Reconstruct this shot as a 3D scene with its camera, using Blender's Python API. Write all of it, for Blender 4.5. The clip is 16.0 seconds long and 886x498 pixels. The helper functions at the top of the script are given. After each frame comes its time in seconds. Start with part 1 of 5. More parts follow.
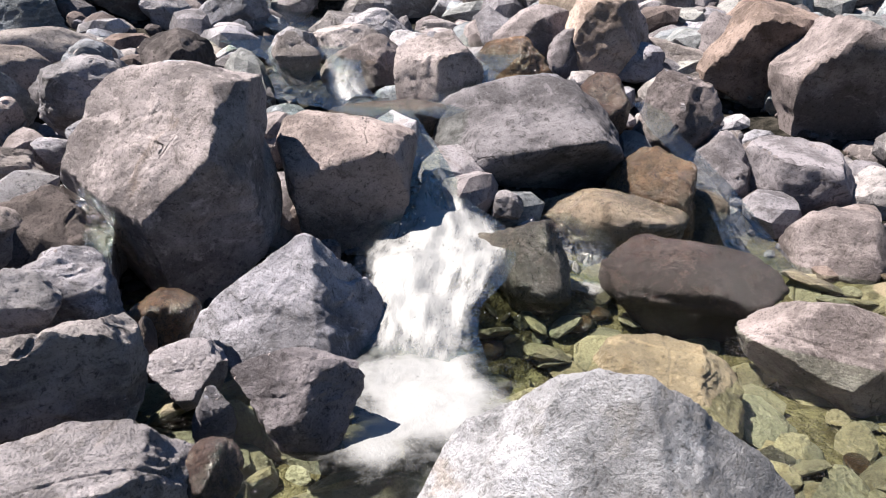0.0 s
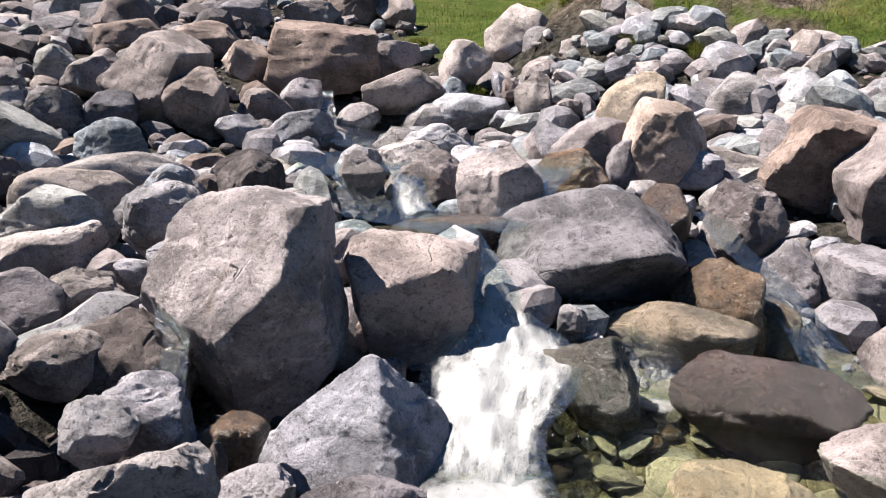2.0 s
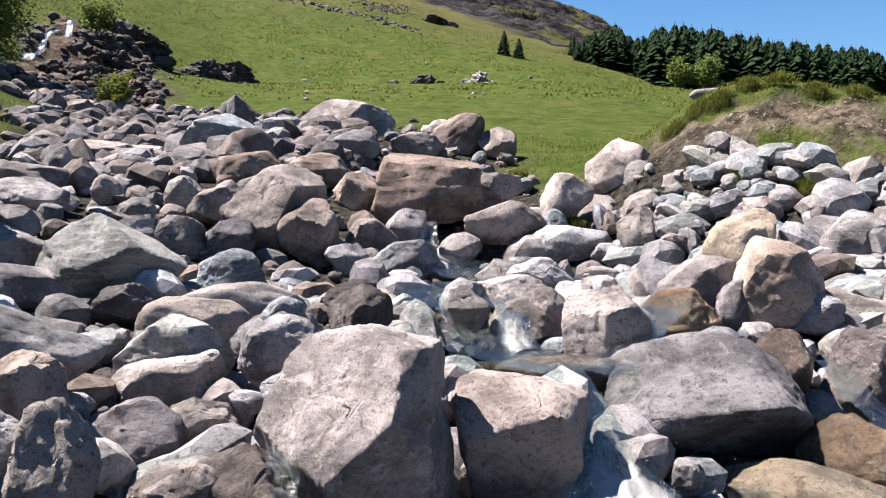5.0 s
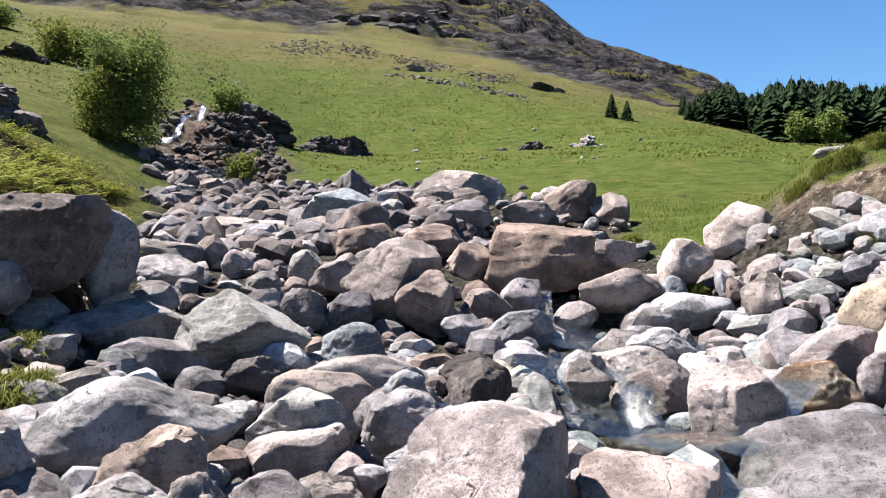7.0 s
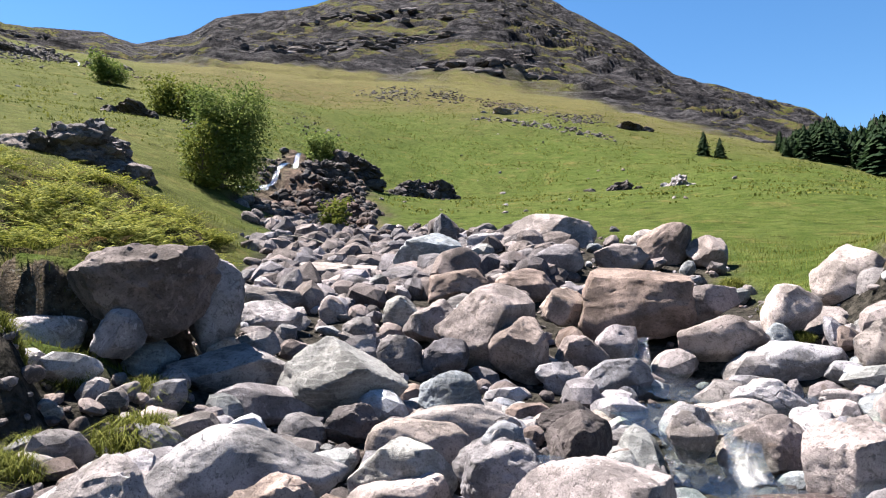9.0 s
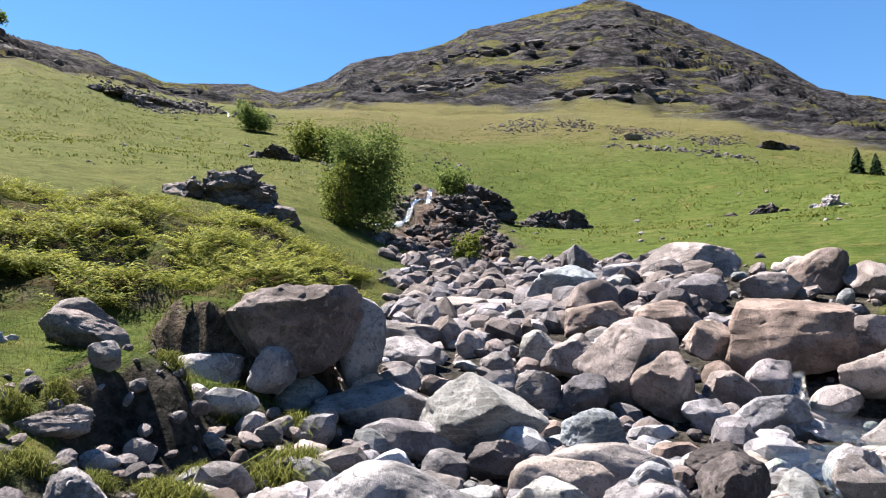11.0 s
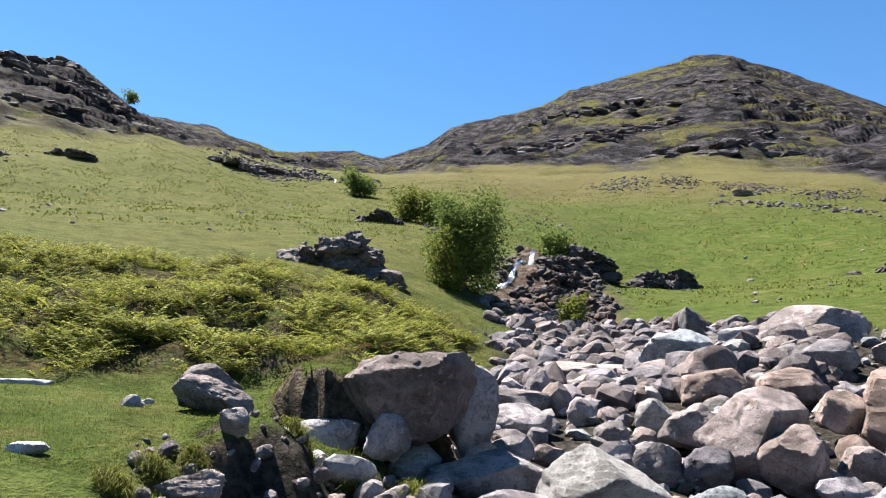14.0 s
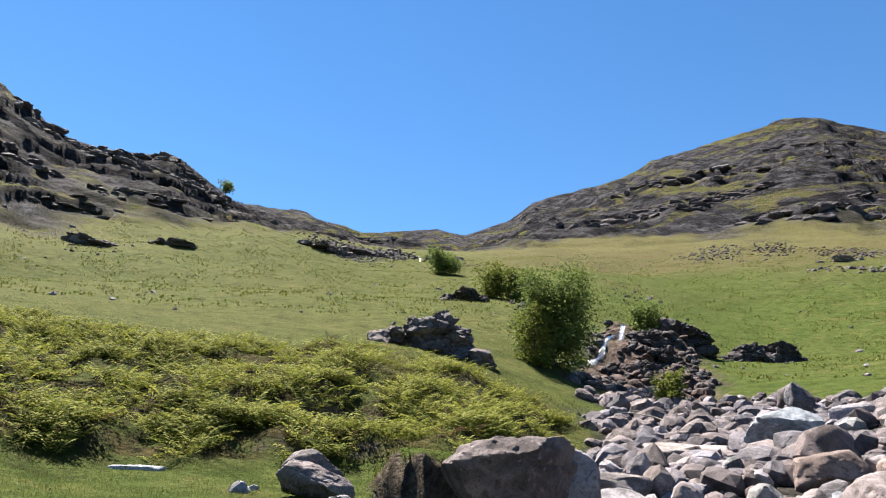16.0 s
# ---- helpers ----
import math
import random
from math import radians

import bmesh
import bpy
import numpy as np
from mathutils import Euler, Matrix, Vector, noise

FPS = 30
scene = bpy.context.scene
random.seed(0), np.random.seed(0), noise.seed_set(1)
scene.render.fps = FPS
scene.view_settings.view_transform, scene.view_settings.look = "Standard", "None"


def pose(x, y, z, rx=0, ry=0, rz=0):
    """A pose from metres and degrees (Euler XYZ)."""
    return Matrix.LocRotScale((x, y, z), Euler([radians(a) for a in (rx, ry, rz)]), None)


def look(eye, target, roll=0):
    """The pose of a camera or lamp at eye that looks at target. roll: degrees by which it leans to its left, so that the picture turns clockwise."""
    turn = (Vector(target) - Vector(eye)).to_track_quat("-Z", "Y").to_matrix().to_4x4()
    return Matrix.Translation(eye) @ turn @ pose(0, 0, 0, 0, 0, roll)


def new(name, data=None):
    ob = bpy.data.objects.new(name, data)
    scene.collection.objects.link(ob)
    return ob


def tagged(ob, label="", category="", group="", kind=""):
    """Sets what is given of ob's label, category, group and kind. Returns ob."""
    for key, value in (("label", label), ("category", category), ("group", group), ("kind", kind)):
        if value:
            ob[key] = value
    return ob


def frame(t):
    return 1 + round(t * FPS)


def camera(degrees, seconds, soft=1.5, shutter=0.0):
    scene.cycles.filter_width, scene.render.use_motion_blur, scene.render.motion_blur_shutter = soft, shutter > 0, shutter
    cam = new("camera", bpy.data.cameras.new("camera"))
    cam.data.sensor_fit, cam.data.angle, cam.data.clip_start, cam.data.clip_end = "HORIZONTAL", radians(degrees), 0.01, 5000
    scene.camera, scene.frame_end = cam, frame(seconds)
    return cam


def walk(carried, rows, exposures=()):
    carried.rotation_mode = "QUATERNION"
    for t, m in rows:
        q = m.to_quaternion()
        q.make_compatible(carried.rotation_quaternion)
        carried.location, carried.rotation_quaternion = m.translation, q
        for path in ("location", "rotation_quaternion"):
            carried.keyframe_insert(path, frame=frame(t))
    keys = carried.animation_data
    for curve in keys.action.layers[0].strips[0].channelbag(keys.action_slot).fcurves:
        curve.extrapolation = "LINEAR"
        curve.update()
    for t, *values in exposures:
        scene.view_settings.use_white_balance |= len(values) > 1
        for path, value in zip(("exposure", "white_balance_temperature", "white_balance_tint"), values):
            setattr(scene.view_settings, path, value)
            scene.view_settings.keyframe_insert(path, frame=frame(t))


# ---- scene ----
cam = camera(60.98, 16.0, soft=1.1)
ROWS = [
    (0.0, 0.0000, -0.0000, 1.5500, 71.051, -1.345, 0.462),
    (0.5, -0.0078, 0.0028, 1.5740, 72.058, -0.607, 1.344),
    (1.0, -0.0148, -0.0025, 1.6013, 73.916, 0.303, 2.490),
    (1.5, -0.0289, 0.0066, 1.6515, 76.638, -0.152, 3.683),
    (2.0, -0.0514, -0.0031, 1.6903, 78.400, 0.205, 4.522),
    (2.5, -0.0743, -0.0023, 1.7236, 80.463, 0.020, 5.395),
    (3.0, -0.1063, -0.0063, 1.7604, 81.814, -0.327, 6.808),
    (3.5, -0.1030, -0.0263, 1.7889, 83.495, 0.402, 8.997),
    (4.0, -0.1358, -0.0215, 1.8091, 84.847, -0.054, 9.883),
    (6.5, -0.2169, -0.0837, 1.9213, 91.179, 0.073, 17.210),
    (7.0, -0.2395, -0.1138, 1.9411, 92.300, 0.302, 19.871),
    (7.5, -0.2592, -0.1228, 1.9691, 93.669, 0.346, 21.243),
    (8.0, -0.2556, -0.1810, 1.9791, 95.481, 0.441, 23.551),
    (8.5, -0.2929, -0.2029, 2.0098, 95.509, 0.360, 25.735),
    (9.0, -0.3069, -0.2145, 2.0218, 95.456, 0.118, 26.462),
    (9.5, -0.3069, -0.2411, 2.0280, 95.882, 1.002, 29.995),
    (12.0, -0.3405, -0.3676, 2.0988, 98.688, -0.049, 39.102),
    (12.5, -0.3441, -0.4043, 2.1040, 99.038, 0.755, 40.945),
    (13.0, -0.3467, -0.4289, 2.1225, 100.366, 0.757, 41.573),
    (13.5, -0.3699, -0.4633, 2.1421, 101.401, 0.258, 42.522),
    (14.0, -0.3773, -0.4944, 2.1604, 102.449, -0.510, 44.134),
    (14.5, -0.3941, -0.5462, 2.1828, 103.792, -0.687, 44.950),
    (15.0, -0.3835, -0.5901, 2.1904, 105.229, -0.657, 47.221),
    (15.5, -0.3767, -0.6254, 2.2135, 106.786, -0.655, 49.089),
    (16.0, -0.3355, -0.7142, 2.2261, 108.161, -0.609, 50.714),
]
walk(cam, [(t, pose(*row)) for t, *row in ROWS], [(0.0, 2.05), (2.0, 2.18), (4.0, 2.3), (8.0, 2.55), (13.0, 2.68), (16.0, 2.52)])

# ---- light ----
SUN_AZ, SUN_EL = 91.0, 59.0
world = bpy.data.worlds.new("daylight")
scene.world = world
world.use_nodes = True
sky = world.node_tree.nodes.new("ShaderNodeTexSky")
sky.sky_type, sky.sun_disc = "NISHITA", False
sky.sun_elevation, sky.sun_rotation = radians(SUN_EL), radians(-SUN_AZ)
sky.air_density, sky.dust_density, sky.ozone_density = 1.0, 0.0, 4.0
back = world.node_tree.nodes["Background"]
deep = world.node_tree.nodes.new("ShaderNodeHueSaturation")
deep.inputs["Saturation"].default_value, deep.inputs["Value"].default_value = 1.2, 0.6
world.node_tree.links.new(sky.outputs[0], deep.inputs["Color"])
world.node_tree.links.new(deep.outputs[0], back.inputs[0])
back.inputs[1].default_value = 0.054
sun = new("sun", bpy.data.lights.new("sun", "SUN"))
sun.data.energy, sun.data.angle, sun.data.color = 5.0, radians(0.5), (1.0, 0.93, 0.84)
sun_way = Vector((-math.sin(radians(SUN_AZ)) * math.cos(radians(SUN_EL)), math.cos(radians(SUN_AZ)) * math.cos(radians(SUN_EL)), math.sin(radians(SUN_EL))))
sun.matrix_world = look(sun_way * 50, (0, 0, 0))


# ---- materials ----
class Nodes:
    """A short way to write a node material."""

    def __init__(self, name):
        self.mat = bpy.data.materials.new(name)
        self.mat.use_nodes = True
        self.tree = self.mat.node_tree
        self.shader = self.tree.nodes["Principled BSDF"]
        self.output = self.tree.nodes["Material Output"]
        self.coord = self.add("ShaderNodeTexCoord").outputs["Object"]

    def add(self, kind, **values):
        node = self.tree.nodes.new(kind)
        for key, value in values.items():
            setattr(node, key, value)
        return node

    def link(self, a, b):
        self.tree.links.new(a, b)

    def put(self, socket, value):
        if isinstance(value, bpy.types.NodeSocket):
            self.link(value, socket)
        else:
            socket.default_value = value

    def noise(self, scale, detail=4.0, rough=0.55, vector=None, distort=0.0):
        n = self.add("ShaderNodeTexNoise")
        self.link(vector or self.coord, n.inputs["Vector"])
        n.inputs["Scale"].default_value, n.inputs["Detail"].default_value = scale, detail
        n.inputs["Roughness"].default_value, n.inputs["Distortion"].default_value = rough, distort
        return n.outputs[0]

    def ramp(self, value, low, high, a=0.0, b=1.0):
        n = self.add("ShaderNodeMapRange", interpolation_type="SMOOTHSTEP")
        self.put(n.inputs[0], value)
        for i, v in enumerate((low, high, a, b)):
            n.inputs[i + 1].default_value = v
        return n.outputs[0]

    def math(self, op, a, b=0.0):
        n = self.add("ShaderNodeMath", operation=op)
        self.put(n.inputs[0], a)
        self.put(n.inputs[1], b)
        return n.outputs[0]

    def mix(self, fac, a, b, blend="MIX"):
        n = self.add("ShaderNodeMix", data_type="RGBA", blend_type=blend)
        self.put(n.inputs[0], fac)
        for socket, v in ((n.inputs[6], a), (n.inputs[7], b)):
            self.put(socket, (*v, 1.0) if isinstance(v, tuple) and len(v) == 3 else v)
        return n.outputs[2]

    def bump(self, height, strength, distance, normal=None):
        n = self.add("ShaderNodeBump")
        n.inputs["Strength"].default_value, n.inputs["Distance"].default_value = strength, distance
        self.link(height, n.inputs["Height"])
        if normal:
            self.link(normal, n.inputs["Normal"])
        return n.outputs[0]

    def done(self, colour, rough=0.8, normal=None, specular=0.3, metal=0.0):
        self.put(self.shader.inputs["Base Color"], (*colour, 1.0) if isinstance(colour, tuple) else colour)
        self.put(self.shader.inputs["Roughness"], rough)
        self.shader.inputs["Specular IOR Level"].default_value = specular
        self.shader.inputs["Metallic"].default_value = metal
        if normal:
            self.link(normal, self.shader.inputs["Normal"])
        return self.mat


def mul(c, k):
    return tuple(min(1.0, v * k) for v in c)


def rock_material(name, base, stain, lichen=0.35, gloss=0.82, bands=0.0):
    """Weathered stone: cloudy tint, pale lichen blotches, dark pits, hairline cracks and veins, fine grain."""
    n = Nodes(name)
    info = n.add("ShaderNodeObjectInfo")
    shift = n.add("ShaderNodeVectorMath", operation="ADD")
    n.link(n.coord, shift.inputs[0])
    own = n.math("FRACT", n.math("ADD", info.outputs["Random"], n.add("ShaderNodeNewGeometry").outputs["Random Per Island"]))
    n.link(n.math("MULTIPLY", own, 37.0), shift.inputs[1])
    v = shift.outputs[0]
    cloud = n.noise(1.7, 5, 0.6, v, 0.4)
    blotch = n.noise(7.0, 7, 0.7, v, 0.6)
    specks = n.noise(30.0, 6, 0.75, v, 0.4)
    grain = n.noise(95.0, 4, 0.75, v)
    crackle = n.add("ShaderNodeTexVoronoi", feature="DISTANCE_TO_EDGE")
    n.link(n.mix(0.35, v, n.noise(2.5, 4, 0.6, v)), crackle.inputs["Vector"])
    crackle.inputs["Scale"].default_value = 1.4
    crack = n.math("MULTIPLY", n.ramp(crackle.outputs["Distance"], 0.0, 0.01, 1.0, 0.0), n.ramp(cloud, 0.57, 0.65))
    tint = n.mix(n.ramp(cloud, 0.38, 0.62), mul(base, 0.55), mul(base, 1.3))
    tint = n.mix(n.ramp(blotch, 0.52, 0.66, 0.0, 0.75), tint, stain)
    tint = n.mix(n.ramp(n.noise(4.2, 8, 0.75, v, 0.9), 0.54, 0.62, 0.0, min(0.9, lichen * 1.6)), tint, mul(base, 1.45))
    rust = n.noise(1.1, 6, 0.7, v, 1.2)
    tint = n.mix(n.ramp(rust, 0.6, 0.7, 0.0, 0.4), tint, (stain[0] * 1.25, stain[1] * 0.95, stain[2] * 0.6))
    tint = n.mix(n.ramp(specks, 0.34, 0.47, 0.75, 0.0), tint, mul(stain, 0.4))
    tint = n.mix(n.ramp(specks, 0.57, 0.68, 0.0, lichen * 0.9), tint, mul(base, 1.8))
    tint = n.mix(n.ramp(grain, 0.32, 0.52, 0.5, 0.0), tint, mul(stain, 0.3))
    tint = n.mix(n.math("MULTIPLY", crack, 0.45), tint, mul(stain, 0.3))
    cast = n.mix(n.math("FRACT", n.math("MULTIPLY", own, 7.3)), (0.92, 1.0, 1.13), (1.05, 0.99, 0.96))
    tint = n.mix(1.0, tint, n.mix(n.ramp(own, 0.0, 1.0), (0.55, 0.55, 0.58), (0.95, 0.945, 0.97)), "MULTIPLY")
    tint = n.mix(1.0, tint, cast, "MULTIPLY")
    if bands:
        wave = n.add("ShaderNodeTexWave", bands_direction="Z")
        n.link(v, wave.inputs["Vector"])
        wave.inputs["Scale"].default_value, wave.inputs["Distortion"].default_value, wave.inputs["Detail"].default_value = 3.5, 9.0, 3.0
        tint = n.mix(n.ramp(wave.outputs["Fac"], 0.75, 0.98, 0.0, bands), tint, mul(base, 1.8))
    relief = n.math("ADD", n.math("MULTIPLY", blotch, 0.7), n.math("ADD", n.math("MULTIPLY", specks, 0.45), n.math("MULTIPLY", grain, 0.2)))
    relief = n.math("SUBTRACT", relief, n.math("MULTIPLY", crack, 0.6))
    return n.done(tint, gloss, n.bump(relief, 1.0, 0.045), 0.08 if gloss > 0.5 else 0.6)


ROCK = {
    "grey": rock_material("grey_stone", (0.309, 0.281, 0.271), (0.119, 0.108, 0.095)),
    "pale": rock_material("pale_stone", (0.283, 0.255, 0.25), (0.134, 0.119, 0.111), 0.5),
    "white": rock_material("chalky_stone", (0.385, 0.37, 0.36), (0.241, 0.22, 0.197), 0.3),
    "mauve": rock_material("mauve_stone", (0.216, 0.19, 0.186), (0.098, 0.083, 0.08), 0.3, 0.8),
    "mauvebrown": rock_material("brown_stone", (0.185, 0.15, 0.135), (0.085, 0.066, 0.055), 0.3),
    "slate": rock_material("slate_stone", (0.222, 0.204, 0.196), (0.085, 0.077, 0.072), 0.35, 0.8, 0.1),
    "dark": rock_material("dark_stone", (0.09, 0.078, 0.075), (0.036, 0.032, 0.028), 0.2, 0.7),
    "blue": rock_material("blue_stone", (0.252, 0.257, 0.25), (0.113, 0.116, 0.111), 0.45, 0.78, 0.12),
    "tan": rock_material("tan_stone", (0.345, 0.285, 0.25), (0.175, 0.136, 0.111), 0.3),
    "ochre": rock_material("ochre_stone", (0.35, 0.273, 0.2), (0.206, 0.149, 0.093), 0.3),
    "beige": rock_material("beige_stone", (0.34, 0.301, 0.273), (0.17, 0.152, 0.134), 0.25),
    "overhang": rock_material("bank_stone", (0.18, 0.152, 0.142), (0.075, 0.06, 0.052), 0.5),
    "wet": rock_material("wet_ochre_stone", (0.109, 0.062, 0.03), (0.04, 0.023, 0.01), 0.25, 0.22),
    "wetgrey": rock_material("wet_olive_stone", (0.131, 0.105, 0.075), (0.048, 0.035, 0.02), 0.35, 0.22),
    "wetbrown": rock_material("wet_red_brown_stone", (0.072, 0.045, 0.034), (0.029, 0.016, 0.012), 0.35, 0.25),
    "bed": rock_material("stream_bed_stone", (0.234, 0.195, 0.117), (0.125, 0.094, 0.047), 0.3, 0.5),
    "gully": rock_material("gully_stone", (0.103, 0.075, 0.065), (0.041, 0.028, 0.023), 0.3),
    "hump": rock_material("outcrop_stone", (0.139, 0.121, 0.116), (0.046, 0.04, 0.036), 0.4),
    "crag": rock_material("crag_stone", (0.077, 0.067, 0.065), (0.031, 0.026, 0.023), 0.4),
}
LOOKS = {
    "grey": "weathered grey", "pale": "pale sun-bleached grey", "white": "chalk-pale", "mauve": "mauve-grey lichen-spotted", "mauvebrown": "rough purple-brown",
    "slate": "dark slate-grey", "dark": "dark damp grey", "blue": "blue-grey streaked", "tan": "tan-brown", "ochre": "yellow-ochre", "beige": "smooth beige",
    "overhang": "rough brown-grey", "wet": "wet ochre-brown", "wetgrey": "wet olive-grey", "wetbrown": "wet red-brown", "crag": "dark fractured", "hump": "rugged grey", "gully": "red-brown", "bed": "olive-brown submerged",
}


# ---- the lie of the land: heights along spokes from the place of the camera ----
SPOKES, RIMS = [], []
NEAR = (0.0, 3.0, 4.5, 6.0, 8.0, 10.0, 12.0, 15.0, 20.0, 30.0, 70.0)


def spoke(az, *heights):
    SPOKES.append((az, heights))


def rim(az, base_r, base_el, top_r, top_el):
    """Foot and skyline of the fell, as distance and angle over the horizon."""
    RIMS.append((az, base_r, base_el, top_r, top_el))


spoke(-180, 0, -0.2, -0.4, -0.5, -0.8, -1, -1.2, -1.5, -2, -3, -6)
spoke(-100, -0.1, -0.3, -0.4, -0.5, -0.5, -0.5, -0.5, -0.3, -0, 0.5, 0)
spoke(-60, -0.2, -0.6, -0.6, -0.5, 0.2, 0.7, 1.1, 1.7, 2.5, 3.2, 6)
spoke(-35, -0.3, -0.8, -0.8, -0.6, 0.2, 0.9, 1.7, 2.8, 3.0, 3.8, 8)
spoke(-20, -0.3, -0.84, -0.85, -0.57, 0.07, 0.95, 2.2, 4.0, 3.7, 4.2, 10)
spoke(-10, -0.29, -0.84, -0.85, -0.26, 0.6, 1.05, 1.8, 5.0, 4.5, 4.8, 11.5)
spoke(-4, -0.3, -0.85, -0.85, 0.03, 0.6, 1.0, 1.4, 4.2, 4.1, 5, 13)
spoke(0, -0.3, -0.85, -0.8, 0.3, 0.77, 1.04, 1.25, 2.12, 3.27, 5.2, 14.6)
spoke(10, -0.3, -0.85, -0.85, 0.1, 0.65, 0.95, 1.35, 2.2, 3.66, 5.5, 14.4)
spoke(20, -0.25, -0.75, -0.6, 0.1, 0.65, 0.9, 1.35, 2.32, 4.01, 5.5, 13.5)
spoke(30, -0.24, -0.5, -0.3, 0.1, 0.75, 1.05, 1.6, 2.35, 3.25, 4.6, 14)
spoke(40, -0.15, -0.15, 0.25, 0.46, 0.74, 1.13, 1.54, 2.04, 2.92, 5.2, 18.6)
spoke(50, 0.03, 0.18, 0.54, 0.76, 0.75, 1.25, 2.65, 3.2, 4.7, 7.4, 20.5)
spoke(55, 0.07, 0.2, 0.5, 0.68, 1.0, 1.7, 2.75, 3.25, 5.15, 7.8, 20.5)
spoke(60, 0.11, 0.23, 0.46, 0.61, 0.98, 2.02, 2.3, 3.3, 5.6, 8.2, 20.5)
spoke(70, 0.2, 0.3, 0.5, 1.05, 1.75, 2.2, 2.35, 3.7, 5.5, 8.2, 20)
spoke(80, 0.3, 0.5, 0.9, 1.35, 1.9, 2.15, 2.3, 3.5, 5.3, 8.2, 19)
spoke(95, 0.3, 0.6, 1, 1.5, 2.2, 2.6, 3, 4.3, 6, 8.5, 19)
spoke(130, 0.2, 0.4, 0.7, 1, 1.5, 1.9, 2.3, 3.5, 5, 8, 16)
spoke(180, 0, -0.2, -0.4, -0.5, -0.8, -1, -1.2, -1.5, -2, -3, -6)

rim(-180, 200, 0, 600, 3)
rim(-100, 200, 2, 400, 4)
rim(-60, 150, 6, 300, 7)
rim(-35, 150, 7, 300, 8)
rim(-10, 110, 9.0, 300, 9.5)
rim(-4, 110, 9.8, 320, 11.5)
rim(0, 120, 11.3, 330, 14.4)
rim(4, 130, 12.6, 340, 16.1)
rim(9, 150, 14.4, 345, 17.7)
rim(12, 160, 15.4, 350, 20.2)
rim(15, 170, 16.4, 350, 22.0)
rim(18, 180, 17.2, 350, 23.7)
rim(22, 180, 17.8, 350, 25.5)
rim(24.5, 180, 18.0, 350, 25.8)
rim(28, 180, 18.2, 340, 25.1)
rim(34.2, 180, 18.2, 330, 24.3)
rim(36.5, 180, 18.2, 330, 23.3)
rim(43.8, 180, 18.4, 320, 21.7)
rim(45.6, 185, 18.3, 320, 20.5)
rim(49.3, 200, 18.2, 330, 19.3)
rim(51.6, 200, 18.3, 330, 19.8)
rim(57.5, 180, 18.4, 300, 19.5)
rim(61.5, 150, 18.8, 260, 20.3)
rim(62.3, 148, 18.9, 258, 20.7)
rim(67, 130, 19.4, 220, 20.9)
rim(68.5, 130, 19.0, 190, 21.4)
rim(70.4, 122, 18.9, 180, 22.4)
rim(72.6, 115, 18.8, 170, 23.6)
rim(76.5, 110, 18.4, 170, 23.5)
rim(80.2, 105, 17.9, 170, 23.7)
rim(84.7, 100, 17.6, 170, 25.9)
rim(92, 100, 17, 180, 30)
rim(120, 110, 14, 220, 22)
rim(150, 150, 6, 400, 9)
rim(180, 200, 0, 600, 3)
S_AZ = np.array([s[0] for s in SPOKES], float)
S_Z = np.array([s[1] for s in SPOKES], float)
R_AZ = np.array([r[0] for r in RIMS], float)
R_V = np.array([r[1:] for r in RIMS], float)
LEVEL = 1.55


def smear(table, sigma, axis, wrap=False):
    """Rounds off the corners of a table along one axis."""
    reach = int(3 * sigma)
    k = np.exp(-0.5 * (np.arange(-reach, reach + 1) / sigma) ** 2)
    k /= k.sum()
    pad = [(0, 0), (0, 0)]
    pad[axis] = (reach, reach)
    wide = np.pad(table, pad, mode="wrap" if wrap else "edge")
    return sum(w * (wide[i:i + table.shape[0]] if axis == 0 else wide[:, i:i + table.shape[1]]) for i, w in enumerate(k))


T_AZ = np.arange(-180.0, 180.01, 0.5)
T_R = np.concatenate([[0.0], np.geomspace(1.0, 70.0, 160)])
TABLE = np.stack([np.interp(T_AZ, S_AZ, S_Z[:, i]) for i in range(len(NEAR))], -1)
TABLE = np.stack([np.interp(T_R, NEAR, row) for row in TABLE])
TABLE = smear(smear(TABLE, 6.0, 0, True), 2.5, 1)


def smooth(a, b, x):
    s = np.clip((x - a) / (b - a), 0, 1)
    return s * s * (3 - 2 * s)


def hash_grid(i, j, k):
    return np.modf(np.sin(i * 127.1 + j * 311.7 + k * 74.7) * 43758.5453)[0] % 1.0


def lattice(x, y, k=0.0):
    """Smooth value noise, 0 to 1, on arrays."""
    xi, yi = np.floor(x), np.floor(y)
    u, v = x - xi, y - yi
    u, v = u * u * (3 - 2 * u), v * v * (3 - 2 * v)
    a, b = hash_grid(xi, yi, k), hash_grid(xi + 1, yi, k)
    c, d = hash_grid(xi, yi + 1, k), hash_grid(xi + 1, yi + 1, k)
    return (a * (1 - u) + b * u) * (1 - v) + (c * (1 - u) + d * u) * v


def rough(x, y, octaves=4, k=0.0):
    total, size, amp = 0.0, 1.0, 0.5
    for o in range(octaves):
        total = total + amp * (lattice(x * size + o * 3.7, y * size - o * 1.3, k + o) - 0.5)
        size, amp = size * 2.03, amp * 0.5
    return total


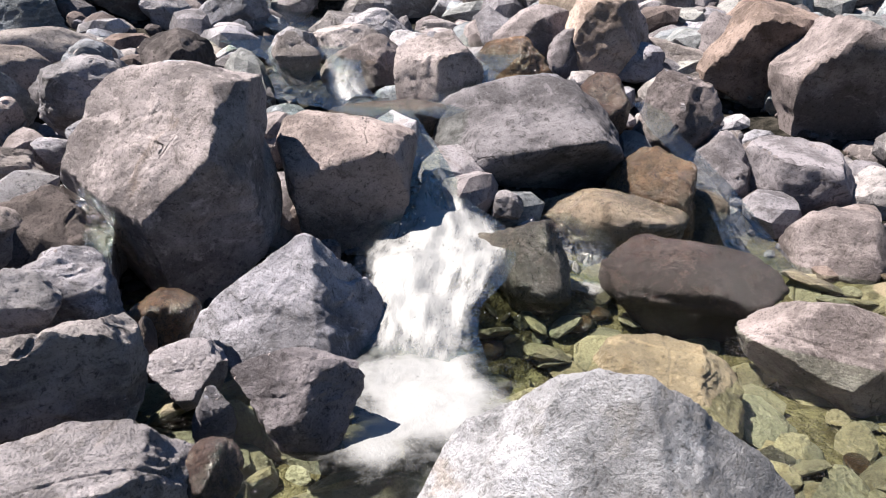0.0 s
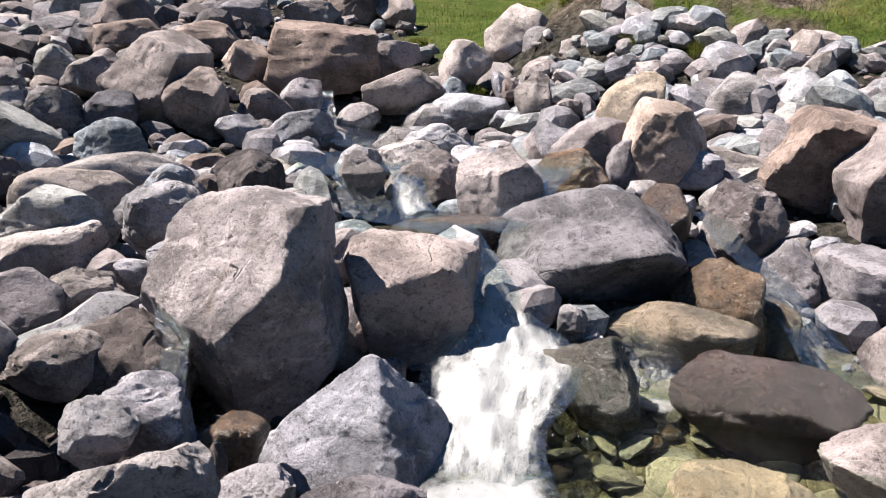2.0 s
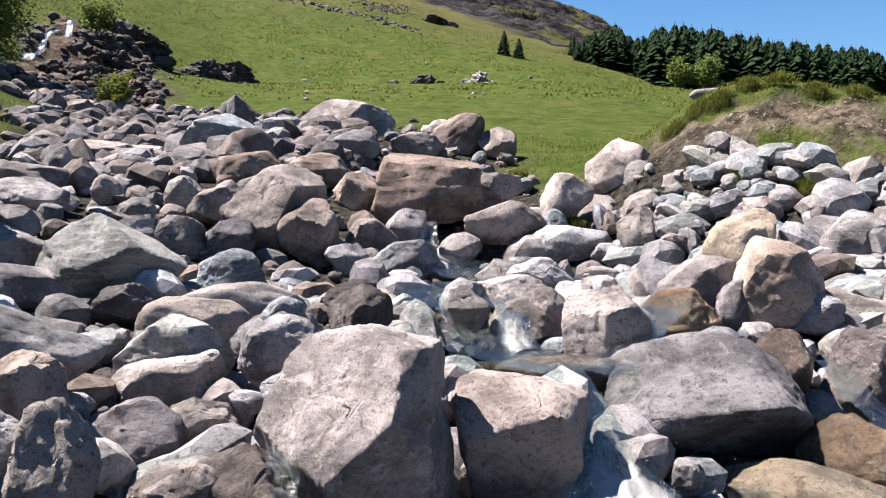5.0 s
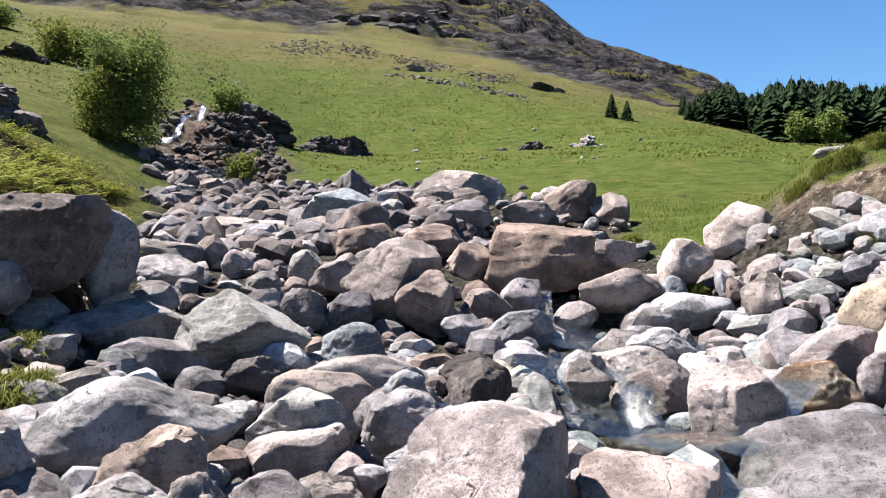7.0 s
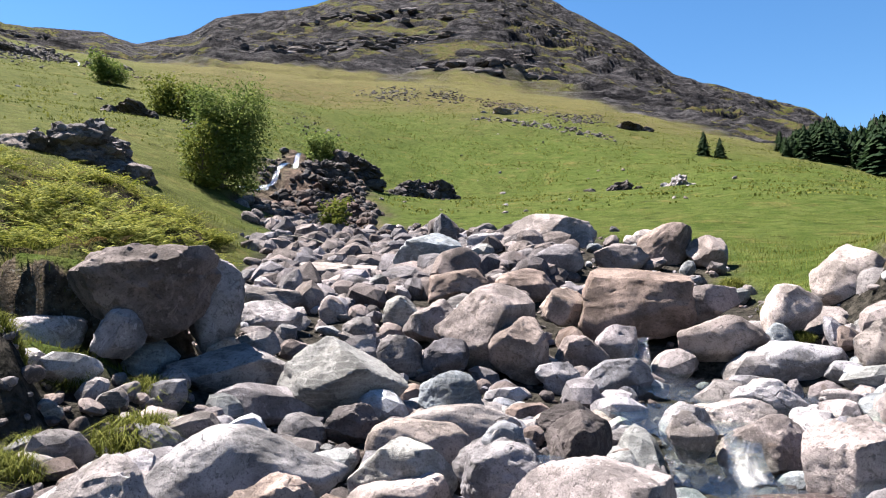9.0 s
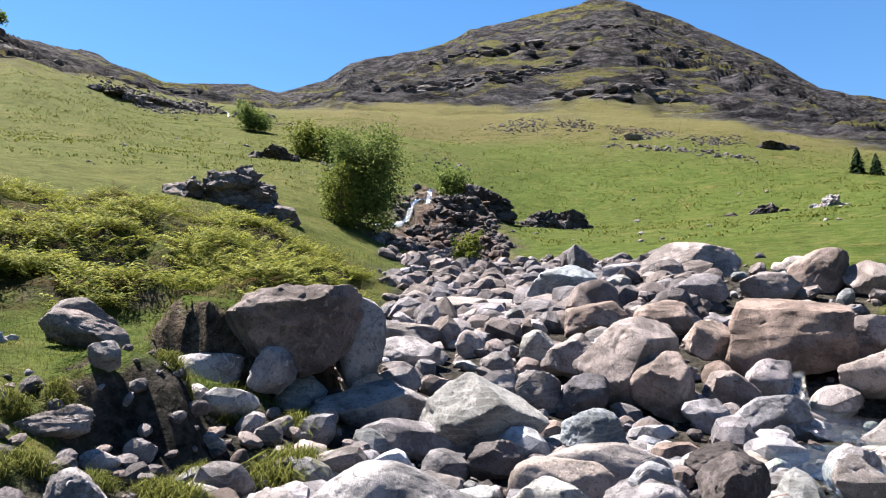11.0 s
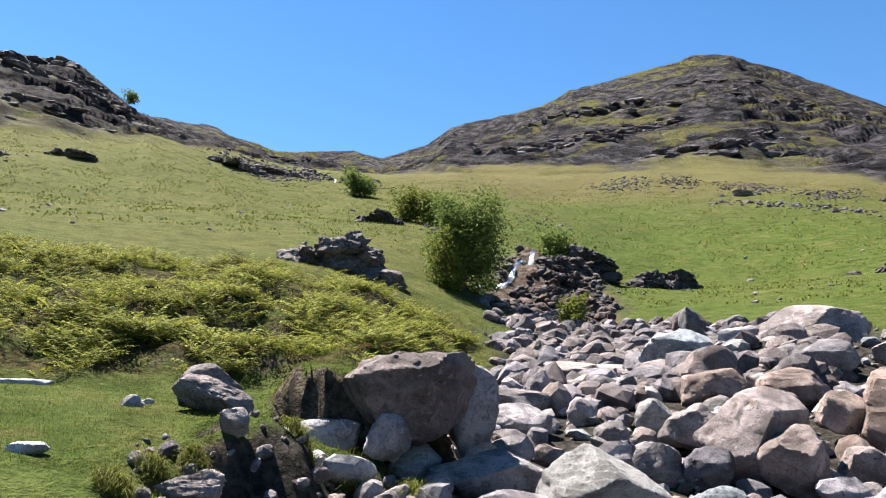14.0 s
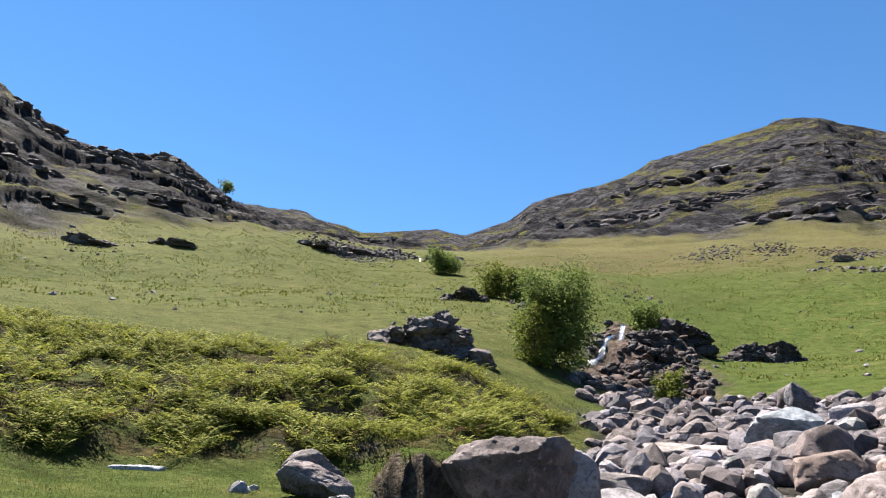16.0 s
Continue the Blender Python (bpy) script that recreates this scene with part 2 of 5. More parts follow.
RUNS = (
    ((-2.6, 11.6, 1.15, 1.4), (-1.4, 10.8, 1.02, 2.2), (0.2, 10.2, 0.99, 1.8), (1.6, 9.6, 0.98, 1.4)),
    ((-2.2, 9.6, 0.98, 1.5), (-1.7, 8.7, 0.97, 1.6), (-1.62, 7.9, 0.95, 1.1), (-1.5, 7.45, 0.9, 0.7)),
    ((0.75, 8.7, 1.0, 0.6), (0.5, 8.0, 0.93, 0.6), (0.35, 7.5, 0.86, 0.5)),
)


def rim_at(az):
    return [np.interp(az, R_AZ, R_V[:, i]) for i in range(4)]


def land(x, y):
    """Height of the ground and the masks of bed, bracken and crag, on arrays."""
    x, y = np.asarray(x, float), np.asarray(y, float)
    r, az = np.hypot(x, y), np.degrees(np.arctan2(-x, y))
    ia = np.clip((az + 180) / 0.5, 0, len(T_AZ) - 1.001)
    ir = np.clip(np.interp(r, T_R, np.arange(len(T_R))), 0, len(T_R) - 1.001)
    i0, j0 = ia.astype(int), ir.astype(int)
    u, v = ia - i0, ir - j0
    z = (TABLE[i0, j0] * (1 - u) + TABLE[i0 + 1, j0] * u) * (1 - v) + (TABLE[i0, j0 + 1] * (1 - u) + TABLE[i0 + 1, j0 + 1] * u) * v
    z1 = TABLE[i0, -1] * (1 - u) + TABLE[i0 + 1, -1] * u
    base_r, base_el, top_r, top_el = rim_at(az)
    base_z, top_z = LEVEL + base_r * np.tan(np.radians(base_el)), LEVEL + top_r * np.tan(np.radians(top_el))
    far = np.where(r < base_r, z1 + (base_z - z1) * (r - 70) / np.maximum(base_r - 70, 1), base_z + (top_z - base_z) * np.clip((r - base_r) / (top_r - base_r), 0, 1))
    far = np.where(r > top_r, top_z - (r - top_r) * 0.25, far)
    z = np.where(r > 70, far, z)
    crag = smooth(-30, 25, r - base_r + rough(x / 24, y / 24, 4, 8.0) * 70) * smooth(-30, -5, az) * smooth(60, 75, r) 
    grass_rough = rough(x / 3.5, y / 3.5, 4, 2.0) * 0.42 * smooth(9, 20, r) + rough(x / 20, y / 20, 4, 5.0) * 2.6 * smooth(25, 90, r)
    ledge = rough(x / 30, y / 30, 4, 9.0) * 5
    layer = z / 6.5 + rough(x / 35, y / 35, 4, 4.0) * 4.5
    step = layer - np.floor(layer)
    block = np.abs(rough(x / 13, y / 13, 3, 6.0)) * 4 + np.abs(rough(x / 5.5, y / 5.5, 3, 2.0)) * 5
    ledge = ledge + (smooth(0.5, 0.72, step) - step) * 5 * smooth(0.3, 0.7, lattice(x / 26, y / 26, 3.0)) + 1.0 + block - 1.5 + np.abs(rough(x / 2.6, y / 2.6, 2, 7.0)) * 3 * smooth(240, 180, r)
    z = z + grass_rough + crag * (ledge - 2.0) * (1 - 0.2 * smooth(52, 64, az)) * smooth(0, 25, np.maximum(top_r - r, 0) + 6) * smooth(0, 40, r - base_r + 15) * 0.95
    # the cut bank
    cut = smooth(8.2, 8.8, r + rough(x / 1.2, y / 1.2, 3, 3.0) * 1.6) - np.clip((r - 8) / 2, 0, 1)
    z = z + 1.0 * cut * smooth(56, 59, az) * smooth(69, 63, az)
    wall = smooth(10.6, 11.0, r + rough(x / 1.0, y / 1.0, 3, 3.0) * 1.1) - np.clip((r - 10) / 2, 0, 1)
    z = z + 1.35 * wall * smooth(46, 49, az) * smooth(61, 58, az)
    z = z + rough(x / 0.55, y / 0.55, 4, 2.0) * 0.32 * smooth(47, 52, az) * smooth(76, 70, az) * smooth(6.0, 6.8, r) * smooth(9.9, 9.0, r)
    z = z + rough(x / 0.6, y / 0.6, 4, 6.0) * 0.7 * smooth(12.2, 12.8, r) * smooth(15.2, 14.4, r) * smooth(-26, -20, az) * smooth(2, -3, az)
    # the stony bed of the beck
    left = np.interp(r, [0, 4, 7, 8.3, 9.3, 10.5, 13, 20, 30, 45], [120, 85, 68, 64, 55, 49, 46, 43, 41, 40])
    right = np.interp(r, [0, 6, 9, 11, 12.2, 13, 14.5, 16, 20, 26, 45], [-75, -70, -60, -45, -26, -9, -3, 4, 9, 18, 34])
    wob = rough(x / 1.7, y / 1.7, 3, 7.0) * 8
    bed = smooth(-2.0, 2.0, left - az + wob) * smooth(-2.0, 2.0, az - right + wob) * smooth(40, 34, r)
    gully = smooth(34, 37, r) * smooth(66, 56, r) * smooth(-1.5, 1.5, az - np.interp(r, [35, 45, 55, 65], [31.5, 31.8, 33.0, 34.5]) + wob * 0.4) * smooth(-1.5, 1.5, np.interp(r, [35, 45, 55, 65], [42.5, 41, 39.5, 38.5]) - az + wob * 0.4)
    z = z + gully * (1.6 * smooth(40, 56, r) - 0.9 + rough(x / 2.4, y / 2.4, 5, 5.0) * 2.2)
    bed = np.maximum(bed, gully)
    bracken = smooth(12.3, 13.4, r + wob * 0.1) * smooth(29, 23, r + wob * 0.5) * smooth(41, 46, az) * smooth(120, 105, az) * (1 - bed)
    z = z + bed * (rough(x / 0.7, y / 0.7, 3, 1.0) * 0.25 - 0.12 * smooth(24, 16, r) * smooth(-0.5, -0.3, z)) + bracken * rough(x / 1.5, y / 1.5, 3, 8.0) * 1.6
    for run in RUNS:
        for (ax, ay, az_, aw), (bx, by, bz_, bw) in zip(run[:-1], run[1:]):
            k = np.clip(((x - ax) * (bx - ax) + (y - ay) * (by - ay)) / ((bx - ax) ** 2 + (by - ay) ** 2), 0, 1)
            wet = smooth(0.95, 0.35, np.hypot(x - ax - k * (bx - ax), y - ay - k * (by - ay)) / (aw + k * (bw - aw)))
            z = z + wet * (np.minimum(z, az_ + k * (bz_ - az_) - 0.1) - z)
    return z, bed, bracken, crag


L_AZ, L_R = np.arange(-180.0, 180.01, 0.5), np.geomspace(1.0, 420.0, 420)
_A, _R = np.meshgrid(np.radians(L_AZ), L_R, indexing="ij")
LOOKUP = np.stack(land(-np.sin(_A) * _R, np.cos(_A) * _R), -1).tolist()
L_STEP = (len(L_R) - 1) / math.log(420.0)


def ground_at(x, y):
    """Height, bed, bracken and crag at one place, from a table."""
    i = (math.degrees(math.atan2(-x, y)) + 180) * 2
    j = math.log(min(max(math.hypot(x, y), 1.0), 419.0)) * L_STEP
    i0, j0 = min(int(i), len(L_AZ) - 2), min(int(j), len(L_R) - 2)
    u, v = i - i0, j - j0
    a, b, c, d = LOOKUP[i0][j0], LOOKUP[i0 + 1][j0], LOOKUP[i0][j0 + 1], LOOKUP[i0 + 1][j0 + 1]
    return [(a[k] * (1 - u) + b[k] * u) * (1 - v) + (c[k] * (1 - u) + d[k] * u) * v for k in range(4)]


def height(x, y):
    return ground_at(x, y)[0]


def cloud(p, k=0.0):
    """Smooth value noise, -1 to 1, at an array of points in space."""
    low = np.floor(p)
    f = p - low
    f = f * f * (3 - 2 * f)
    total = 0.0
    for dx in (0, 1):
        for dy in (0, 1):
            for dz in (0, 1):
                w = (f[:, 0] if dx else 1 - f[:, 0]) * (f[:, 1] if dy else 1 - f[:, 1]) * (f[:, 2] if dz else 1 - f[:, 2])
                total = total + w * hash_grid(low[:, 0] + dx + (low[:, 2] + dz) * 57.31, low[:, 1] + dy, k)
    return total * 2 - 1


def earth_at(x, y):
    """The broken edge of the far bank, where the turf has slid off."""
    r, az = np.hypot(x, y), np.degrees(np.arctan2(-x, y))
    wob = rough(x / 1.1, y / 1.1, 4, 12.0)
    return smooth(13.2, 13.7, r + wob * 2.0) * smooth(14.9, 14.4, r + wob * 2.4) * smooth(-24, -19, az) * smooth(1, -3, az + wob * 5)


def build_ground():
    az = np.concatenate([np.arange(-180, -36, 4.0), np.arange(-36, 94, 0.3), np.arange(94, 180, 4.0), [180.0]])
    r = np.concatenate([np.arange(0.05, 4, 0.12), np.geomspace(4, 60, 190), np.geomspace(61, 420, 320), np.geomspace(450, 2500, 12)])
    A, R = np.meshgrid(np.radians(az), r, indexing="ij")
    X, Y = -np.sin(A) * R, np.cos(A) * R
    Z, bed, bracken, crag = land(X, Y)
    n, m = A.shape
    verts = np.stack([X, Y, Z], -1).reshape(-1, 3)
    i, j = np.meshgrid(np.arange(n - 1), np.arange(m - 1), indexing="ij")
    k = (i * m + j).reshape(-1)
    faces = np.stack([k, k + m, k + m + 1, k + 1], -1)
    mesh = bpy.data.meshes.new("ground")
    mesh.from_pydata(verts.tolist(), [], faces.tolist())
    mesh.polygons.foreach_set("use_smooth", np.ones(len(faces), bool))
    degrees = np.degrees(A)
    dry = smooth(36, 47, degrees + rough(X / 9, Y / 9, 3, 1.0) * 14) * smooth(17, 24, R)
    brown = smooth(100, 145, R + rough(X / 20, Y / 20, 4, 2.0) * 60) * smooth(52, 44, degrees) * smooth(-6, 2, degrees)
    for name, mask in (("bed", bed), ("bracken", bracken), ("crag", crag), ("dry", dry), ("brown", brown), ("gully", bed * smooth(33, 37, R)), ("earth", earth_at(X, Y))):
        mesh.attributes.new(name, "FLOAT", "POINT").data.foreach_set("value", mask.reshape(-1).astype(np.float32))
    return mesh


def ground_material():
    n = Nodes("meadow_and_stone")
    n.coord = n.add("ShaderNodeNewGeometry").outputs["Position"]
    sep = n.add("ShaderNodeSeparateXYZ")
    n.link(n.add("ShaderNodeNewGeometry").outputs["Normal"], sep.inputs[0])
    steep = sep.outputs["Z"]

    def mask(name):
        a = n.add("ShaderNodeAttribute")
        a.attribute_name = name
        return a.outputs["Fac"]

    fine, mid, broad = n.noise(14.0, 5, 0.7), n.noise(1.1, 6, 0.7), n.noise(0.045, 5, 0.6)
    clump = n.noise(0.45, 7, 0.75)
    green = n.mix(n.ramp(mid, 0.35, 0.65), (0.032, 0.053, 0.010), (0.066, 0.083, 0.023))
    olive = n.mix(n.ramp(mid, 0.3, 0.7), (0.046, 0.055, 0.016), (0.095, 0.094, 0.033))
    grass = n.mix(n.math("ADD", n.math("MULTIPLY", mask("dry"), 0.75), n.ramp(broad, 0.45, 0.65, 0.0, 0.25)), green, olive)
    grass = n.mix(n.math("MULTIPLY", mask("brown"), n.ramp(clump, 0.35, 0.6, 0.5, 1.0)), grass, (0.087, 0.069, 0.036))
    grass = n.mix(n.ramp(fine, 0.3, 0.7, 0.55, 0.0), grass, (0.013, 0.018, 0.004))
    grass = n.mix(n.ramp(n.noise(3.2, 6, 0.8), 0.38, 0.5, 0.5, 0.0), grass, (0.016, 0.022, 0.004))
    grass = n.mix(n.ramp(n.noise(2.3, 6, 0.8), 0.54, 0.66, 0.0, 0.35), grass, (0.098, 0.103, 0.026))
    grass = n.mix(n.ramp(clump, 0.54, 0.68, 0.0, 0.75), grass, (0.087, 0.072, 0.028))
    grass = n.mix(n.ramp(n.noise(0.8, 7, 0.75), 0.54, 0.66, 0.0, 0.85), grass, (0.016, 0.02, 0.005))
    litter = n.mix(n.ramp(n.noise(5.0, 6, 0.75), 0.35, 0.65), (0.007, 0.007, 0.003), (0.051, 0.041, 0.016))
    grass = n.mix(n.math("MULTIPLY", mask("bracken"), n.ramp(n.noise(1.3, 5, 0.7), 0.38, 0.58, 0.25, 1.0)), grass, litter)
    soil = n.mix(n.ramp(n.noise(6.0, 6, 0.7), 0.35, 0.65), (0.024, 0.019, 0.015), (0.085, 0.068, 0.052))
    soil = n.mix(n.ramp(n.noise(22.0, 3, 0.6), 0.58, 0.68, 0.0, 0.8), soil, (0.113, 0.108, 0.103))
    flat = n.add("ShaderNodeMapping")
    n.link(n.coord, flat.inputs["Vector"])
    flat.inputs["Scale"].default_value = (0.6, 0.6, 1.3)
    bands = n.noise(0.075, 9, 0.68, flat.outputs[0], 1.0)
    chips = n.noise(0.5, 9, 0.8, flat.outputs[0])
    swathe = n.noise(0.016, 4, 0.55)
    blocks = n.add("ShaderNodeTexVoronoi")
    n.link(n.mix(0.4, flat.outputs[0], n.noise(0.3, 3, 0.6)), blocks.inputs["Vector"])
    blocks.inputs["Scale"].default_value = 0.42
    # dark crag rock, its colour lowered further for the shading of steep cliffs
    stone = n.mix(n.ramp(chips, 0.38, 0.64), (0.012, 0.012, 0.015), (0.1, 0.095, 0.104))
    # shade in the recesses between blocks, painted near-black
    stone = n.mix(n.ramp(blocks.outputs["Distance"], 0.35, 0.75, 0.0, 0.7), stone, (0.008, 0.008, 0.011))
    turf = n.mix(n.ramp(clump, 0.4, 0.6), (0.1, 0.082, 0.044), (0.082, 0.092, 0.027))
    turf = n.mix(n.ramp(chips, 0.45, 0.66, 0.0, 0.6), turf, (0.026, 0.026, 0.018))
    ledges = n.math("ADD", n.math("MULTIPLY", bands, 0.75), n.math("ADD", n.math("MULTIPLY", swathe, 0.3), n.math("MULTIPLY", chips, 0.22)))
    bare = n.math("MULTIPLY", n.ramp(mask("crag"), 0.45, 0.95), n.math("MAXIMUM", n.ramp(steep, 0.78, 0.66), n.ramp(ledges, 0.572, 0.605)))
    colour = n.mix(mask("crag"), grass, turf)
    colour = n.mix(n.math("MULTIPLY", n.ramp(steep, 0.80, 0.62), n.ramp(mask("crag"), 0.6, 0.2)), colour, soil)
    clods = n.mix(n.ramp(n.noise(3.0, 8, 0.75), 0.38, 0.62), (0.02, 0.015, 0.012), (0.115, 0.092, 0.072))
    clods = n.mix(n.ramp(n.noise(11.0, 5, 0.7), 0.56, 0.66, 0.0, 0.9), clods, (0.2, 0.185, 0.165))
    colour = n.mix(mask("earth"), colour, clods)
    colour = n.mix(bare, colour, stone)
    # beck silt, coloured near-black to put deep shade into the gaps between boulders
    shaded_silt = n.mix(n.ramp(n.noise(7.0, 6, 0.7), 0.35, 0.65), (0.009, 0.009, 0.008), (0.047, 0.042, 0.037))
    place = n.add("ShaderNodeSeparateXYZ")
    n.link(n.coord, place.inputs[0])
    sand = n.mix(n.ramp(n.noise(5.0, 6, 0.7), 0.35, 0.65), (0.06, 0.048, 0.026), (0.16, 0.135, 0.08))
    shaded_silt = n.mix(n.ramp(place.outputs["Z"], -0.36, -0.46), shaded_silt, sand)
    colour = n.mix(mask("bed"), colour, shaded_silt)
    raw = n.mix(n.ramp(n.noise(1.6, 8, 0.75), 0.4, 0.62), (0.018, 0.013, 0.012), (0.108, 0.08, 0.067))
    colour = n.mix(mask("gully"), colour, raw)
    relief = n.math("ADD", n.math("MULTIPLY", fine, 0.3), mid)
    crags = n.bump(n.math("SUBTRACT", n.math("ADD", chips, n.math("ADD", bands, n.math("MULTIPLY", bare, 0.35))), n.math("MULTIPLY", blocks.outputs["Distance"], 0.5)), 1.0, 4.5)
    cragged = n.add("ShaderNodeMix", data_type="VECTOR")
    n.link(mask("crag"), cragged.inputs[0])
    n.link(n.bump(relief, 1.0, 0.3), cragged.inputs[4])
    n.link(crags, cragged.inputs[5])
    return n.done(colour, 0.95, cragged.outputs[1], 0.02)


ground = tagged(new("ground", build_ground()), "grassy fell side with a stony beck bed", "ground", kind="structure")
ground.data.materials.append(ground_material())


# ---- stones ----
def stone_points(points, seed, box, taper, lean, flat, hard, relief, sides=()):
    """Directions on a sphere, turned into a rock that just fills the cube from -0.5 to 0.5: broad broken sides and smaller chipped facets between
    random planes, tapered, leant, split along a grain and pitted. sides: main planes as (x, y, z, distance), where the rock has known ones."""
    rng = np.random.RandomState(seed)
    count = 16 if sides else 12 if box else 24
    normals = rng.normal(size=(count, 3)) * (1, 1, 0.85)
    dist = rng.uniform(0.66, 0.96, count)
    if sides:
        normals, dist = np.concatenate([normals, [f[:3] for f in sides]]), np.concatenate([rng.uniform(0.82, 1.0, count), [f[3] * 1.25 for f in sides]])
    if box:
        axes = np.array([(1, 0, 0), (-1, 0, 0), (0, 1, 0), (0, -1, 0), (0, 0, 1), (0, 0, -1)], float) + rng.normal(size=(6, 3)) * 0.12
        normals, dist = np.concatenate([normals, axes]), np.concatenate([dist * 1.2, np.full(6, 0.74)])
    if flat:
        normals, dist = np.concatenate([normals, [(rng.uniform(-.2, .2), rng.uniform(-.2, .2), 1)]]), np.append(dist, 0.5)
    normals /= np.linalg.norm(normals, axis=1)[:, None]
    off = rng.uniform(-50, 50, 3)
    warp = points + 0.025 * np.stack([cloud(points * 3.1 + off + 7 * k, 5.0 + k) for k in range(3)], -1)
    reach = dist / np.clip(warp @ normals.T, 0.12, None)
    reach = np.concatenate([reach, np.full((len(points), 1), 1.15)], 1)
    r = -np.log(np.exp(-hard * reach).sum(1)) / hard
    p = points * r[:, None]
    chip = rng.normal(size=(40, 3))
    chip /= np.linalg.norm(chip, axis=1)[:, None]
    far = (p @ chip.T).max(0) * rng.uniform(0.93, 0.985, 40)
    r = np.minimum(r, (far / np.clip(points @ chip.T, 0.05, None)).min(1)) if hard > 20 else r
    p = points * r[:, None]

    def fit_box(p):
        low, high = p.min(0), p.max(0)
        return (p - low) / (high - low) - 0.5

    p = fit_box(p)
    s = p[:, 2] + 0.5
    p[:, 0] = p[:, 0] * (1 - taper * s * 0.75) + lean * s
    p[:, 1] *= 1 - taper * s * 0.6
    p = fit_box(p)
    grain = rng.normal(size=3) * (0.6, 0.6, 1.2)
    layer = p @ (grain / np.linalg.norm(grain)) * rng.uniform(4, 8) + cloud(p * 2.5 + off, 6.0) * 0.7
    layer = layer - np.floor(layer)
    split = (smooth(0.0, 0.12, layer) - layer) * smooth(-0.1, 0.4, cloud(p * 1.8 + off, 7.0))
    crack = np.exp(-(cloud(p * 2.2 + off, 9.0) / 0.045) ** 2)
    level = cloud(p * 3.0 + off, 3.0) * 3.5 + cloud(p * 9 + off, 8.0) * 0.5
    terrace = np.floor(level) + smooth(0.0, 0.3, level - np.floor(level))
    bumps = 0.016 * cloud(p * 2.4 + off) + 0.014 * terrace + 0.022 * split - 0.02 * crack - 0.022 * np.abs(cloud(p * 8 + off, 4.0)) + 0.012 * cloud(p * 17 + off, 2.0) + 0.008 * cloud(p * 37 + off, 3.0)
    return p + points * (bumps * relief)[:, None]


def sphere(level):
    bm = bmesh.new()
    bmesh.ops.create_icosphere(bm, subdivisions=level, radius=1.0)
    points = np.array([v.co.normalized()[:] for v in bm.verts])
    faces = np.array([[v.index for v in f.verts] for f in bm.faces])
    bm.free()
    return points, faces


SPHERES = {level: sphere(level) for level in (1, 2, 3, 4, 5, 6)}


def stone_mesh(name, seed, level, size, tone, box=0, taper=0.2, lean=0.0, flat=0, hard=75.0, relief=1.0, sides=()):
    points, faces = SPHERES[level]
    mesh = bpy.data.meshes.new(name)
    mesh.from_pydata((stone_points(points, seed, box, taper, lean, flat, hard, relief, sides) * size).tolist(), [], faces.tolist())
    mesh.polygons.foreach_set("use_smooth", np.ones(len(faces), bool))
    if hard > 30:
        mesh.set_sharp_from_angle(angle=radians(24 if level < 5 else 30))
    mesh.materials.append(ROCK[tone])
    return mesh


PLACED = []


def boulder(x, y, z, w, d, h, turn, seed, tone, taper=0.2, lean=0.0, box=0, flat=0, hard=150.0, sides=(), grow=1):
    px = w / math.hypot(x, y)
    low, under = z - h / 2, height(x, y) - 0.06
    if low > under and grow:
        more = min(low - under, (0.3 if w < 0.7 else 0.9 if math.hypot(x, y) < 7 else 0.4) * h)
        h, z = h + more, z - more / 2
        z -= max(0.0, z - h / 2 - under) if turn > 55 else 0.0
    if tone in ("beige", "wetbrown", "wet", "wetgrey"):
        hard = 16.0
    hard *= 0.55 + 0.75 * (seed * 0.618 % 1.0)
    level = 6 if px > 0.2 else 5 if px > 0.07 else 4 if px > 0.03 else 3
    ob = new("boulder", stone_mesh("boulder", seed, level, (w, d, h), tone, box, taper, lean, flat, hard, 0.35 if tone == "beige" else 0.6 if w > 0.9 and tone != "overhang" else 0.95, sides))
    ob.matrix_world = pose(x, y, z, 0, 0, turn)
    PLACED.append((x, y, max(w, d) / 2))
    size = "large" if w > 0.9 else "small" if w < 0.4 else "mid-sized"
    where = "on the grassy bank" if turn > 55 else "wetted by the beck" if tone.startswith("wet") else "lying in the beck bed"
    return tagged(ob, f"{size} {LOOKS[tone]} boulder {where}", "boulder", "boulders of the beck")


boulder(-1.72, 4.70, 0.37, 1.40, 1.11, 1.41, 20, 1, "pale", taper=0.0, sides=((-.5, -.62, .6, .33), (.25, -.85, -.45, .43), (.92, -.35, .1, .54), (-.75, -.45, -.5, .5), (.1, .05, 1, .54), (.6, -.75, .25, .53), (0, 1, .1, .7), (-.6, .7, .3, .7)))
boulder(-0.71, 5.41, 0.24, 0.98, 0.80, 0.94, 7, 2, "mauve", box=1, taper=0.0, sides=((-.1, -.45, .88, .5), (.1, -.93, -.4, .36), (-.95, -.25, -.2, .55), (.95, -.3, .15, .55), (-.25, -.75, .6, .55), (0, 1, 0, .7), (.5, -.4, .75, .6)))
boulder(0.70, 6.49, 0.28, 1.71, 1.17, 1.16, -6, 3, "hump", taper=0.05, hard=11.0, sides=((-.1, -.6, .8, .55), (.3, -.7, -.65, .42), (.8, -.2, .55, .72)))
boulder(-0.86, 4.06, -0.15, 1.16, 0.82, 0.74, 12, 4, "pale", taper=0.0, sides=((-.42, -.7, .58, .36), (.78, -.45, .42, .36), (-.5, .6, .6, .5), (.2, .8, .55, .5), (-.3, -.95, -.1, .55)))
